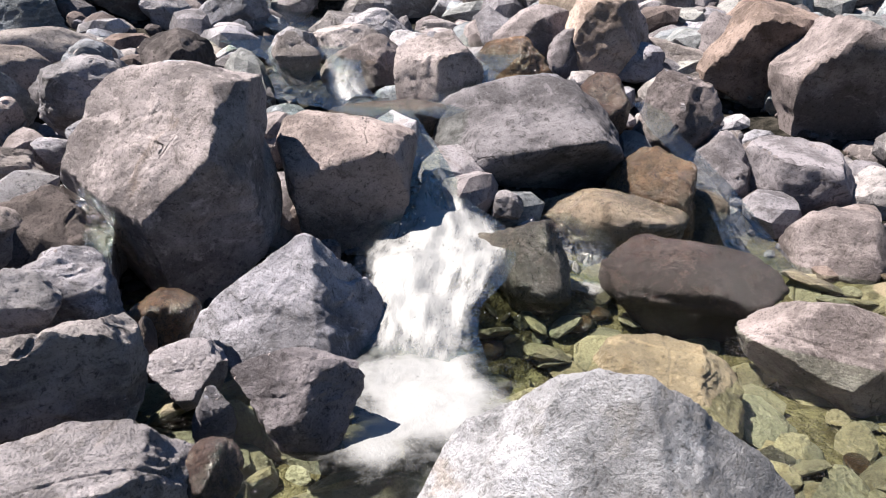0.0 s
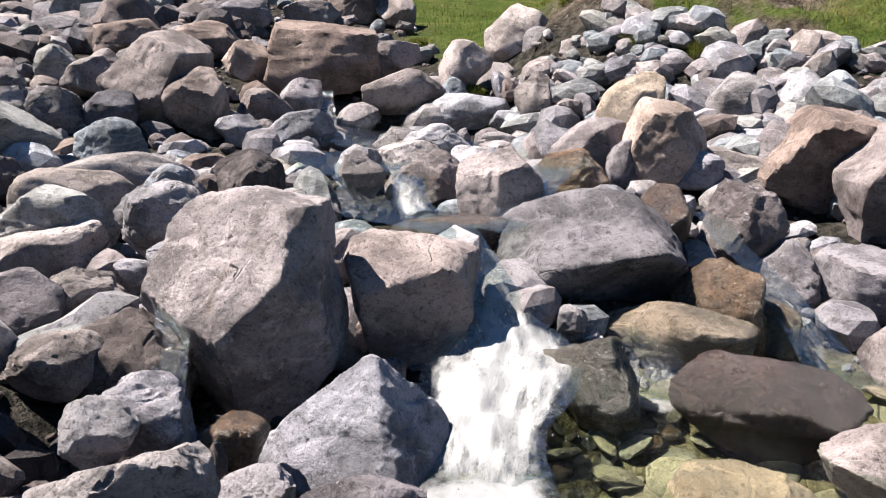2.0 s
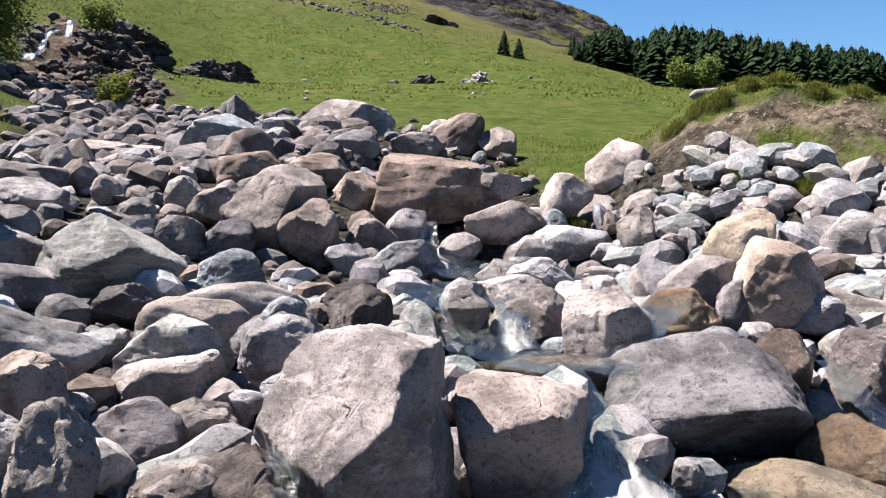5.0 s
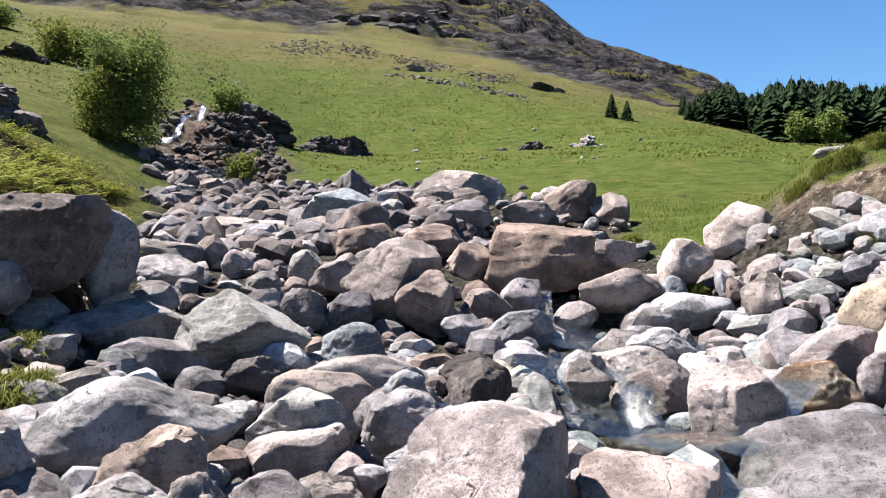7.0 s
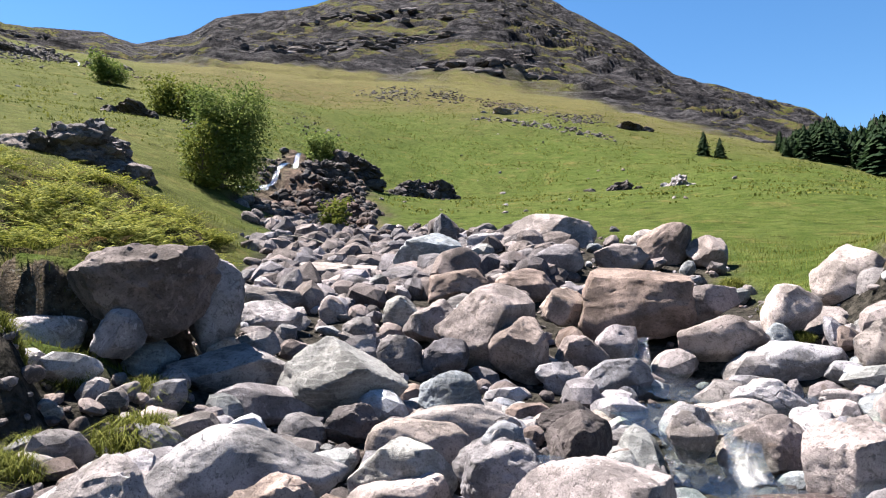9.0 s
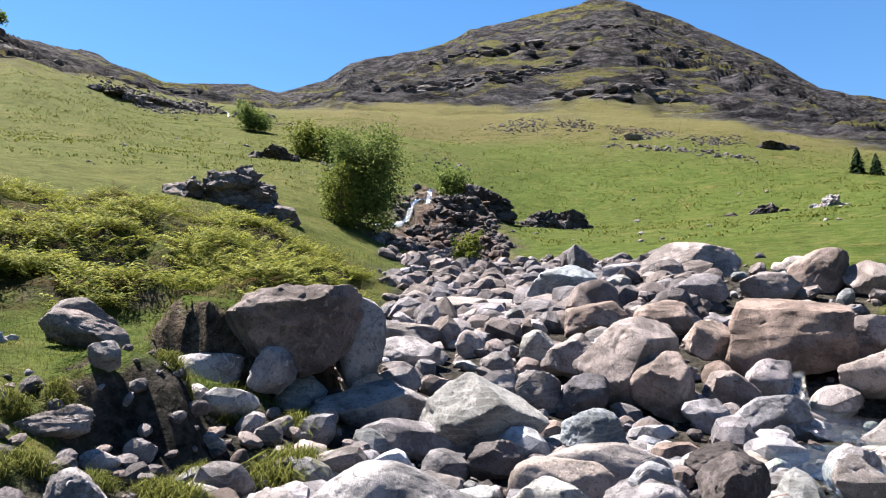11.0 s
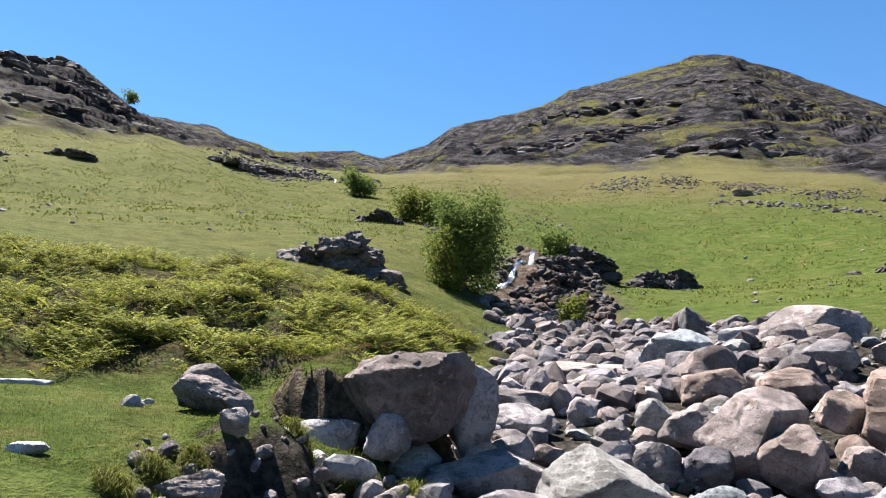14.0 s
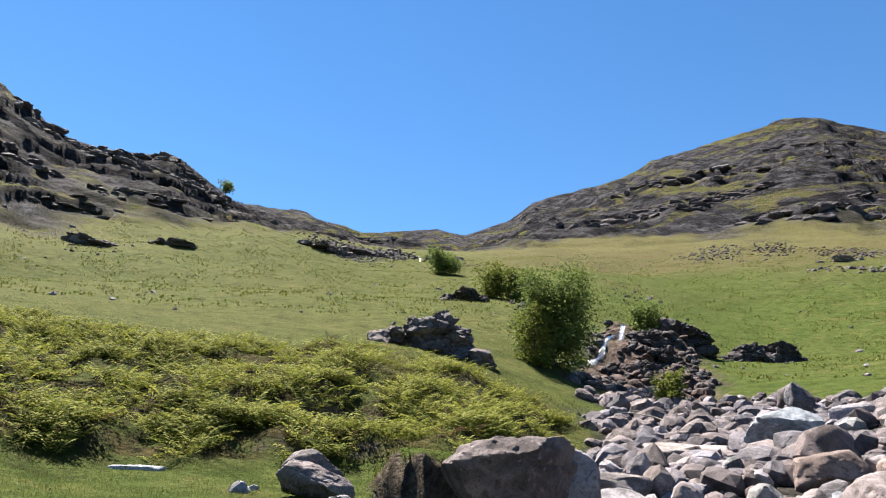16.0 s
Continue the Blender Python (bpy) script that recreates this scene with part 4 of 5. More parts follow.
# ---- water ----
def water_material(name, tint, foam_scale):
    """Clear water: see-through with a mirror gloss, and white froth where the foam mask says so."""
    n = Nodes(name)
    n.coord = n.add("ShaderNodeNewGeometry").outputs["Position"]
    ripple = n.noise(9.0, 4, 0.6, None, 0.8)
    normal = n.bump(n.math("ADD", ripple, n.math("MULTIPLY", n.noise(34.0, 3, 0.6), 0.4)), 0.8, 0.06)
    clear = n.add("ShaderNodeBsdfTransparent")
    clear.inputs[0].default_value = (*tint, 1)
    gloss = n.add("ShaderNodeBsdfGlossy")
    gloss.inputs["Roughness"].default_value = 0.1
    n.link(normal, gloss.inputs["Normal"])
    fresnel = n.add("ShaderNodeFresnel")
    fresnel.inputs["IOR"].default_value = 1.33
    n.link(normal, fresnel.inputs["Normal"])
    body = n.add("ShaderNodeMixShader")
    n.link(n.math("MULTIPLY", fresnel.outputs[0], 0.5), body.inputs[0])
    n.link(clear.outputs[0], body.inputs[1])
    n.link(gloss.outputs[0], body.inputs[2])
    mask = n.add("ShaderNodeAttribute")
    mask.attribute_name = "foam"
    flow = n.add("ShaderNodeAttribute")
    flow.attribute_name = "flow"
    fine = n.noise(foam_scale, 7, 0.72, flow.outputs["Vector"], 0.15)
    froth = n.ramp(n.math("SUBTRACT", n.math("MULTIPLY", mask.outputs["Fac"], 1.15), n.math("MULTIPLY", fine, 1.1)), -0.05, 0.62)
    white = n.shader
    n.put(white.inputs["Base Color"], n.mix(fine, (0.08, 0.08, 0.085), (0.29, 0.29, 0.295)))
    white.inputs["Roughness"].default_value = 0.5
    white.inputs["Subsurface Weight"].default_value = 0.0
    n.link(n.bump(fine, 0.3, 0.05), white.inputs["Normal"])
    both = n.add("ShaderNodeMixShader")
    n.link(froth, both.inputs[0])
    n.link(body.outputs[0], both.inputs[1])
    n.link(white.outputs[0], both.inputs[2])
    n.link(both.outputs[0], n.output.inputs[0])
    return n.mat


WATER = water_material("beck_water", (0.88, 0.94, 0.88), 6.0)


def sheet(name, points, faces, foam, flow, material):
    mesh = bpy.data.meshes.new(name)
    mesh.from_pydata(np.asarray(points).tolist(), [], np.asarray(faces).tolist())
    mesh.polygons.foreach_set("use_smooth", np.ones(len(mesh.polygons), bool))
    mesh.attributes.new("foam", "FLOAT", "POINT").data.foreach_set("value", np.asarray(foam, np.float32))
    mesh.attributes.new("flow", "FLOAT_VECTOR", "POINT").data.foreach_set("vector", np.asarray(flow, np.float32).reshape(-1))
    mesh.materials.append(material)
    return mesh


def grid_faces(n, m):
    i, j = np.meshgrid(np.arange(n - 1), np.arange(m - 1), indexing="ij")
    k = (i * m + j).reshape(-1)
    return np.stack([k, k + m, k + m + 1, k + 1], -1)


def pool(x0, x1, y0, y1, z):
    n, m = 130, 110
    X, Y = np.meshgrid(np.linspace(x0, x1, n), np.linspace(y0, y1, m), indexing="ij")
    fall = np.hypot((X + 0.1) / 0.62, (Y - 3.5) / 1.0)
    foam = 0.95 * smooth(1.5, 0.0, fall + rough(X * 3, Y * 3, 4, 2.0) * 1.3) + 0.72 * smooth(1.0, 0.2, np.hypot((X - 1.05) / 0.3, (Y - 5.05) / 0.3)) + 0.12 * smooth(1.9, 0.9, fall)
    Z = z + rough(X * 5, Y * 5, 3, 3.0) * (0.02 + 0.09 * np.clip(foam, 0, 1))
    flow = np.stack([X, Y * 0.8, Z], -1)
    return sheet("pool", np.stack([X, Y, Z], -1).reshape(-1, 3), grid_faces(n, m), np.clip(foam, 0, 1).reshape(-1), flow.reshape(-1, 3), WATER)


WAYS = []


def ribbon(name, path, label, kind="water", lift=0.0, across=40):
    """A run of water down a path of (x, y, z, width, foam)."""
    path = np.array(path, float)
    WAYS.extend((float(p[0]), float(p[1]), float(p[3]) * 0.38) for a, b in zip(path[:-1], path[1:]) for p in (a, (a + b) / 2) if p[1] < 14)
    at = np.concatenate([[0], np.cumsum(np.linalg.norm(np.diff(path[:, :3], axis=0), axis=1))])
    steps = max(24, int(at[-1] / 0.035))
    s = np.linspace(0, at[-1], steps)
    rows = np.stack([np.interp(s, at, path[:, i]) for i in range(5)], -1)
    for _ in range(3):
        rows[1:-1] = (rows[:-2] + 2 * rows[1:-1] + rows[2:]) / 4
    way = np.gradient(rows[:, :2], axis=0)
    way /= np.linalg.norm(way, axis=1)[:, None] + 1e-9
    side = np.stack([way[:, 1], -way[:, 0]], -1)
    u = np.linspace(-0.5, 0.5, across)
    S, U = np.meshgrid(s, u, indexing="ij")
    wide = rows[:, 3][:, None] * (1 + 0.3 * rough(S * 2.2, U * 0 + 3, 2, 1.0))
    X = rows[:, 0][:, None] + side[:, 0][:, None] * U * wide
    Y = rows[:, 1][:, None] + side[:, 1][:, None] * U * wide
    foam = rows[:, 4][:, None] * (1 - 0.8 * np.abs(U * 2) ** 3) + rough(S * 5, U * wide * 12, 4, 2.0) * 0.8 * rows[:, 4][:, None] ** 1.5
    Z = rows[:, 2][:, None] + lift + (rough(X * 4, Y * 4, 3, 6.0) + 0.3 * rough(U * wide * 10, S * 3, 2, 4.0)) * (0.03 + 0.16 * np.clip(foam, 0, 1)) - foam * 0.25 * U ** 2
    flow = np.stack([U * wide * 4.0, S * 1.1, Z * 0.0], -1)
    mesh = sheet(name, np.stack([X, Y, Z], -1).reshape(-1, 3), grid_faces(steps, across), np.clip(foam, 0, 1).reshape(-1), flow.reshape(-1, 3), WATER)
    return tagged(new(name, mesh), label, kind, kind="structure")


tagged(new("water", pool(-1.6, 6.0, 0.9, 5.9, -0.45)), "clear green-tinged pool with froth under a cascade", "water", kind="structure")
ribbon("water", [(-2.2, 9.6, 0.98, 1.6, .0), (-1.7, 8.7, 0.97, 1.7, .0), (-1.62, 7.9, 0.95, 1.1, .0), (-1.5, 7.45, 0.9, .5, .3), (-1.42, 7.25, 0.68, .5, .5), (-1.2, 6.95, 0.62, .8, .1), (-0.75, 6.6, 0.6, .8, .04), (-0.42, 6.25, 0.56, .36, .05), (-0.2, 5.98, 0.42, .2, .03), (-0.1, 5.72, 0.24, .3, .5), (-0.06, 5.45, 0.05, .5, .95), (0.0, 5.2, 0.0, .85, 1.0), (-0.02, 4.95, -0.08, 1.05, 1.0), (-0.08, 4.65, -0.16, 1.0, 1.0), (-0.14, 4.35, -0.3, .75, .98), (-0.15, 4.08, -0.4, .75, .9), (-0.15, 3.85, -0.46, .95, .6), (-0.14, 3.6, -0.5, 1.0, .25)], "white cascade tumbling between boulders into a pool")
ribbon("water", [(-1.05, 7.9, 0.95, .35, .2), (-0.98, 7.3, 0.9, .3, .55), (-0.92, 7.05, 0.7, .35, .8), (-0.8, 6.85, 0.62, .4, .6)], "thin white spill beside a pale boulder")
ribbon("water", [(0.75, 8.7, 1.0, .5, .0), (0.5, 8.0, 0.93, .5, .0), (0.35, 7.5, 0.86, .42, .35), (0.2, 7.05, 0.72, .4, .45), (0.0, 6.6, 0.6, .5, .2), (-0.2, 6.3, 0.56, .4, .2)], "shallow run of water over brown stones")
ribbon("water", [(1.9, 7.2, 0.6, .3, .1), (1.95, 6.75, 0.42, .25, .25), (2.15, 6.35, 0.2, .3, .4), (2.3, 6.0, -0.02, .4, .55), (2.42, 5.65, -0.28, .45, .55), (2.5, 5.3, -0.43, .5, .25)], "small rill of broken water between boulders")
ribbon("water", [(0.95, 5.75, -0.1, .4, .1), (1.02, 5.5, -0.14, .5, .35), (1.04, 5.3, -0.3, .5, .6), (1.05, 5.1, -0.43, .5, .5)], "low curtain of water over a ledge")
ribbon("water", [(-3.4, 12.6, 1.42, .8, .1), (-2.6, 11.6, 1.15, 1.4, .1), (-1.4, 10.8, 1.02, 2.6, .05), (0.2, 10.2, 0.99, 2.0, .03), (1.6, 9.6, 0.98, 1.5, .03)], "flat glassy reach of the beck")
ribbon("water", [(-2.95, 12.2, 1.75, .3, .5), (-2.9, 11.9, 1.5, .35, .6), (-2.8, 11.6, 1.2, .4, .4)], "white trickle beside a tan boulder")
ribbon("water", [(-2.7, 6.4, 0.8, .6, .05), (-2.4, 5.6, 0.66, .5, .1), (-2.15, 4.7, 0.5, .3, .15), (-2.05, 4.25, 0.3, .22, .25), (-1.95, 3.9, 0.0, .2, .2), (-1.85, 3.6, -0.2, .2, .1)], "side trickle glinting over dark stones")
def fall(path, label):
    """A waterfall that hugs the slope: rows of (azimuth, distance, width, foam)."""
    rows, path = [], np.array(path, float)
    for r in np.linspace(path[0, 1], path[-1, 1], 40):
        az, w, foam = (np.interp(-r, -path[:, 1], path[:, k]) for k in (0, 2, 3))
        x, y = -math.sin(radians(az)) * r, math.cos(radians(az)) * r
        rows.append((x, y, height(x, y) + (0.3 if r < 60 else 0.1), w, foam))
    ribbon("waterfall", rows, label, "waterfall")


fall([(37.7, 56, .3, .3), (38.1, 53, .4, .6), (38.6, 50.5, .7, .85), (38.9, 49.5, .6, .3), (39.4, 48, .3, .1), (39.9, 46, .4, .5), (40.7, 43, .6, .75), (41.1, 42, .5, .3), (41.4, 41, .3, .1), (42.3, 38, .4, .6), (41.4, 35, .3, .3)], "distant white waterfall in a dark gully")
fall([(53.2, 150, .3, .8), (53.0, 142, .35, .9), (53.1, 134, .3, .8)], "far thin waterfall below the skyline")


def splash():
    """Drops thrown up along the cascade."""
    rng = random.Random(4)
    points, faces = SPHERES[1]
    P, F = [], []
    for _ in range(150):
        s = rng.random()
        c = np.array((rng.gauss(-0.05, 0.28), 5.5 - 1.7 * s + rng.gauss(0, 0.06), 0.12 - 0.5 * s + abs(rng.gauss(0, 0.1))))
        F.append(faces + len(P) * len(points))
        P.append(points * rng.uniform(0.002, 0.005) * (1, 1, 1.4) + c)
    pts = np.concatenate(P)
    ob = new("spray", sheet("spray", pts, np.concatenate(F), np.ones(len(pts)), pts, WATER))
    return tagged(ob, "white drops of spray over the cascade", "spray", kind="stuff")


splash()


# ---- loose stones between the boulders ----
TONES = ("grey", "pale", "mauve", "slate", "blue", "tan", "grey", "mauvebrown", "slate", "grey", "white", "dark")
WET_TONES = ("wet", "bed", "bed", "wetgrey", "bed")


def scatter():
    rng = random.Random(11)
    dry = [stone_mesh("stone", 500 + i, 3, (1, 0.85, 0.7), TONES[i % 12], 0, rng.uniform(.1, .5), rng.uniform(-.1, .1), i % 3 == 0, 160, 0.9) for i in range(24)]
    wet = [stone_mesh("stone", 600 + i, 3, (1, 0.85, 0.55), WET_TONES[i % 5], 0, .2, 0, 0, 9, 0.8) for i in range(10)]
    spots = list(PLACED) + WAYS
    made = 0
    for _ in range(9000):
        if made >= 290:
            break
        az, r = rng.uniform(-34, 58), 3.0 * (17 / 3.0) ** rng.random()
        x, y = -math.sin(radians(az)) * r, math.cos(radians(az)) * r
        z, bed, _, _ = ground_at(x, y)
        if bed < 0.5:
            continue
        size = rng.uniform(0.14, 0.42) * (0.7 + 0.035 * r) * (1.35 if rng.random() < 0.2 else 1.0)
        if any(math.hypot(x - a, y - b) < c * 0.8 + size * 0.42 for a, b, c in spots):
            continue
        under = z < -0.46 or (r < 6.5 and abs(az + 1) < 4)
        if z < -0.4 and size > 0.3:
            size *= 0.6
        spots.append((x, y, size * 0.5))
        made += 1
        ob = new("stone", rng.choice(wet if under else dry))
        ob.matrix_world = pose(x, y, z + size * 0.14, rng.uniform(-25, 25), rng.uniform(-25, 25), rng.uniform(0, 360)) @ Matrix.Diagonal((size, size * rng.uniform(.75, 1.1), size * rng.uniform(.7, 1.15), 1))
        tagged(ob, "wet brown stone under the clear water" if under else "loose angular stone wedged among the boulders", "stone", "loose stones of the beck")


scatter()


def rubble(name, count, seed, tone, place, low, high, label, level=1):
    """Many small stones as one mesh; place() gives x, y, z or None."""
    rng = random.Random(seed)
    points, faces = SPHERES[level]
    shapes = [stone_points(points, 900 + i, 0, .2, 0, i % 2, 90, 0.7) for i in range(12)]
    P, F, k = [], [], 0
    for _ in range(count):
        spot = place(rng)
        if spot is None:
            continue
        size = rng.uniform(low, high) * rng.choice((0.6, 1.0, 1.0, 1.5))
        turn = np.array(Euler((rng.gauss(0, .4), rng.gauss(0, .4), rng.uniform(0, 6))).to_matrix())
        P.append((rng.choice(shapes) * (size, size * rng.uniform(0.6, 0.95), size * rng.uniform(0.4, 0.75) * (0.45 if name == "cobbles" else 1.0))) @ turn.T + np.array(spot) + (0, 0, size * (0.12 if name != "scree" else 0.0)))
        F.append(faces + k)
        k += len(points)
    mesh = bpy.data.meshes.new(name)
    mesh.from_pydata(np.concatenate(P).tolist(), [], np.concatenate(F).tolist())
    mesh.materials.append(ROCK[tone])
    return tagged(new(name, mesh), label, "stones", kind="stuff")


def on_land(az, r):
    x, y = -math.sin(radians(az)) * r, math.cos(radians(az)) * r
    return (x, y, *ground_at(x, y))


def in_bed(dry):
    def place(rng):
        x, y, z, bed, _, _ = on_land(rng.uniform(-36, 60), 2.6 * (44 / 2.6) ** rng.random())
        return (x, y, z) if bed > 0.4 and (z > -0.5) == dry else None
    return place


def among(low, high):
    def place(rng):
        x, y, z, bed, _, _ = on_land(rng.uniform(-34, 57), low * (high / low) ** rng.random())
        if bed < 0.5 or z < -0.4 or any(math.hypot(x - a, y - b) < c * 0.7 for a, b, c in PLACED + WAYS):
            return None
        return x, y, z + 0.03
    return place


for k, stone_tone in enumerate(("grey", "slate", "pale", "blue", "mauve", "mauvebrown", "white")):
    rubble("rubble", (290, 330, 240, 190, 210, 130, 90)[k], 80 + k, stone_tone, among(5.0, 24), 0.2, 0.6, f"{LOOKS[stone_tone]} rubble packed between the boulders", 2)
rubble("gravel", 2600, 21, "mauve", in_bed(True), 0.05, 0.16, "mauve-grey cobbles and gravel filling the beck bed")
# the dark tone stands in for shade in the gaps between stones
rubble("gravel", 1800, 22, "dark", in_bed(True), 0.06, 0.2, "slaty cobbles darkened to deepen the shade in gaps of the beck bed")
rubble("gravel", 1500, 24, "mauvebrown", in_bed(True), 0.05, 0.16, "brown cobbles filling the beck bed")


def right_bank(rng):
    x, y, z, bed, _, _ = on_land(rng.uniform(-32, -1), rng.uniform(9.0, 14.3))
    return (x, y, z) if bed > 0.3 and earth_at(x, y) < 0.3 else None


rubble("rubble", 330, 91, "pale", right_bank, 0.2, 0.7, "pale rubble on the slope of the far bank", 2)
rubble("rubble", 330, 92, "blue", right_bank, 0.2, 0.75, "blue-grey rubble on the slope of the far bank", 2)
rubble("cobbles", 3600, 23, "bed", in_bed(False), 0.08, 0.36, "flat olive-brown stones on the bottom of the pool", 2)


def upper_bed(rng):
    x, y, z, bed, _, _ = on_land(rng.uniform(18, 45), rng.uniform(16, 38))
    return (x, y, z) if bed > 0.4 else None


rubble("rubble", 900, 25, "hump", upper_bed, 0.28, 0.85, "slabby grey rubble in the upper beck", 2)
rubble("rubble", 600, 26, "mauve", upper_bed, 0.25, 0.75, "mauve-grey rubble in the upper beck", 2)


FALL_R, FALL_AZ = (35, 38, 41, 43, 46.5, 49, 52, 56), (41.2, 42.0, 41.2, 40.6, 39.4, 38.9, 38.3, 37.9)


def in_gully(rng):
    x, y, z, bed, _, _ = on_land(rng.uniform(31, 43), rng.uniform(34, 64))
    return (x, y, z) if bed > 0.5 and abs(math.degrees(math.atan2(-x, y)) - np.interp(math.hypot(x, y), FALL_R, FALL_AZ)) > 0.8 else None


rubble("rubble", 1000, 29, "crag", in_gully, 0.2, 0.65, "dark brown broken rock in the gully", 2)
rubble("rubble", 600, 30, "gully", in_gully, 0.2, 0.7, "reddish broken rock in the gully", 2)


def hill_stones(rng):
    az = rng.uniform(13.5, 24.5)
    x, y, z, _, _, _ = on_land(az, 112 + (az - 14) * 0.9 + rng.gauss(0, 1.6))
    return x, y, z


def patch(az, r, wide, deep):
    def place(rng):
        x, y, z, _, _, _ = on_land(az + rng.gauss(0, wide), r + rng.gauss(0, deep))
        return x, y, z
    return place


def far_stones(rng):
    x, y, z, bed, _, _ = on_land(rng.uniform(0, 85), rng.uniform(30, 170))
    return None if bed > 0.1 else (x, y, z)


for k, (az, r, wide, deep, count) in enumerate(((30.5, 148, 1.3, 5, 260), (26.2, 150, .8, 5, 160), (22.0, 142, .9, 4, 160), (20.3, 138, .8, 4, 140), (16.3, 128, 1.1, 4, 240), (13.4, 70, .6, 1.0, 40), (29.9, 60, .6, 1.5, 50), (26.8, 62, .7, 1.5, 50), (36, 95, 1.5, 4, 50), (58.3, 130, 1.5, 4, 420), (78, 90, 2.0, 5, 60), (50, 130, 1.2, 6, 80))):
    rubble("scree", count, 300 + k, ("hump", "crag", "gully")[k % 3 if r > 100 else 1], patch(az, r, wide, deep), 0.12 + r / 900, 0.2 + r / 400, "patch of dark broken scree on the grass slope", 2)
rubble("scree", 190, 27, "hump", hill_stones, 0.25, 0.7, "line of tumbled grey stones across the fell")
rubble("scree", 520, 330, "crag", patch(58.4, 150, 1.7, 7), 0.25, 0.9, "dark apron of broken scree below the far crags", 2)
rubble("scree", 240, 331, "crag", patch(55.0, 150, 0.9, 6), 0.3, 1.0, "dark broken rock beside the far waterfall", 2)
rubble("scree", 110, 28, "mauve", far_stones, 0.2, 0.55, "scattered stones on the grass slope")


def cut_bank(rng):
    x, y, z, bed, _, _ = on_land(rng.uniform(48, 70), rng.uniform(6.4, 9.0))
    return x, y, z


rubble("gravel", 130, 33, "overhang", cut_bank, 0.06, 0.2, "stones bedded in the dark soil of the cut bank", 2)


# ---- outcrops ----
SLABS = {}


def slab_mesh(tone, kind):
    if (tone, kind) not in SLABS:
        SLABS[tone, kind] = stone_mesh("slab", 3000 + kind, 5 if kind > 7 else 4, (1, 0.9, 1), tone, kind % 2, 0.15 + 0.1 * (kind % 4), 0.1 * (kind % 3 - 1), 0, 60.0, 4.5 if kind > 7 else 2.0)
    return SLABS[tone, kind]


def outcrop(az, r, w, h, seed, count=9, tone="crag", label="dark fractured rock outcrop in the grass"):
    """A knot of leaning slabs that break out of the slope."""
    rng = random.Random(seed)
    cx, cy, cz, _, _, _ = on_land(az, r)
    root = new("outcrop")
    root.matrix_world = pose(cx, cy, cz)
    side = (math.cos(radians(az)), math.sin(radians(az)))
    for i in range(count):
        s = rng.gauss(0, 0.26) if i else 0.0
        size = w * (rng.uniform(0.14, 0.34) if i else 0.55)
        x, y = side[0] * s * w + rng.gauss(0, .06) * w, side[1] * s * w + rng.gauss(0, .1) * w
        top = max(0.05, 1 - abs(s) * 1.9) * h
        slab = new("slab", slab_mesh(tone, rng.randrange(8) if i else 8 + seed % 4))
        slab.parent = root
        thick = max(size * rng.uniform(0.45, 0.8), 0.25 * h) if i else h * 1.15
        slab.matrix_local = pose(x, y, height(cx + x, cy + y) - cz + max(0.1 * thick, top * (rng.uniform(0.1, 0.6) if i else 0.55) - thick * 0.3), rng.uniform(-14, 14), rng.uniform(-14, 14), rng.uniform(0, 360)) @ Matrix.Diagonal((size * 1.3, size, thick, 1))
    return tagged(root, label, "outcrop", "outcrops on the fell")


outcrop(53.2, 31.0, 4.0, 2.1, 3, 26, "hump", "grey cracked rock outcrop on the grassy slope")
outcrop(36.2, 41, 2.4, 0.7, 5, 10)
outcrop(37.4, 37, 2.4, 0.7, 6, 10)
outcrop(35.8, 54, 3.6, 1.4, 7, 14)
outcrop(37.2, 45, 2.4, 0.8, 8, 10)
outcrop(33.6, 57, 4.6, 1.6, 9, 11)
outcrop(35.0, 48, 2.8, 0.8, 10, 12)
outcrop(33.6, 44, 2.8, 0.7, 11, 12, "gully", "brown broken rock beside the gully")
outcrop(29.5, 60, 3.8, 1.5, 12, 14)
outcrop(27.2, 62, 3.6, 1.4, 13, 9)
outcrop(9.4, 70, 3.6, 1.3, 14, 8, "grey", "low grey rock outcrop in green grass")
outcrop(13.5, 64, 2.8, 0.9, 15, 6)
outcrop(45.0, 60, 4.0, 1.0, 16, 8)
outcrop(49.0, 75, 5.0, 1.2, 17, 8)
outcrop(46.5, 90, 6.0, 1.6, 18, 8)
outcrop(60.5, 128, 8.0, 1.3, 19, 16, "hump", "grey broken rock outcrop in the grass")
outcrop(57.5, 135, 8.0, 1.4, 20, 16, "hump", "grey broken rock outcrop in the grass")
outcrop(51.0, 140, 6.0, 1.4, 31, 14, "hump", "grey broken rock outcrop in the grass")
outcrop(78.0, 92, 6.0, 0.8, 22, 14, "hump", "grey broken rock outcrop in the grass")
outcrop(72.0, 98, 5.0, 0.7, 21, 14, "hump", "grey broken rock outcrop in the grass")
outcrop(22.0, 128, 5.0, 0.9, 23, 8, "grey", "low grey rock outcrop in green grass")
outcrop(12.0, 125, 6.0, 1.0, 24, 8)


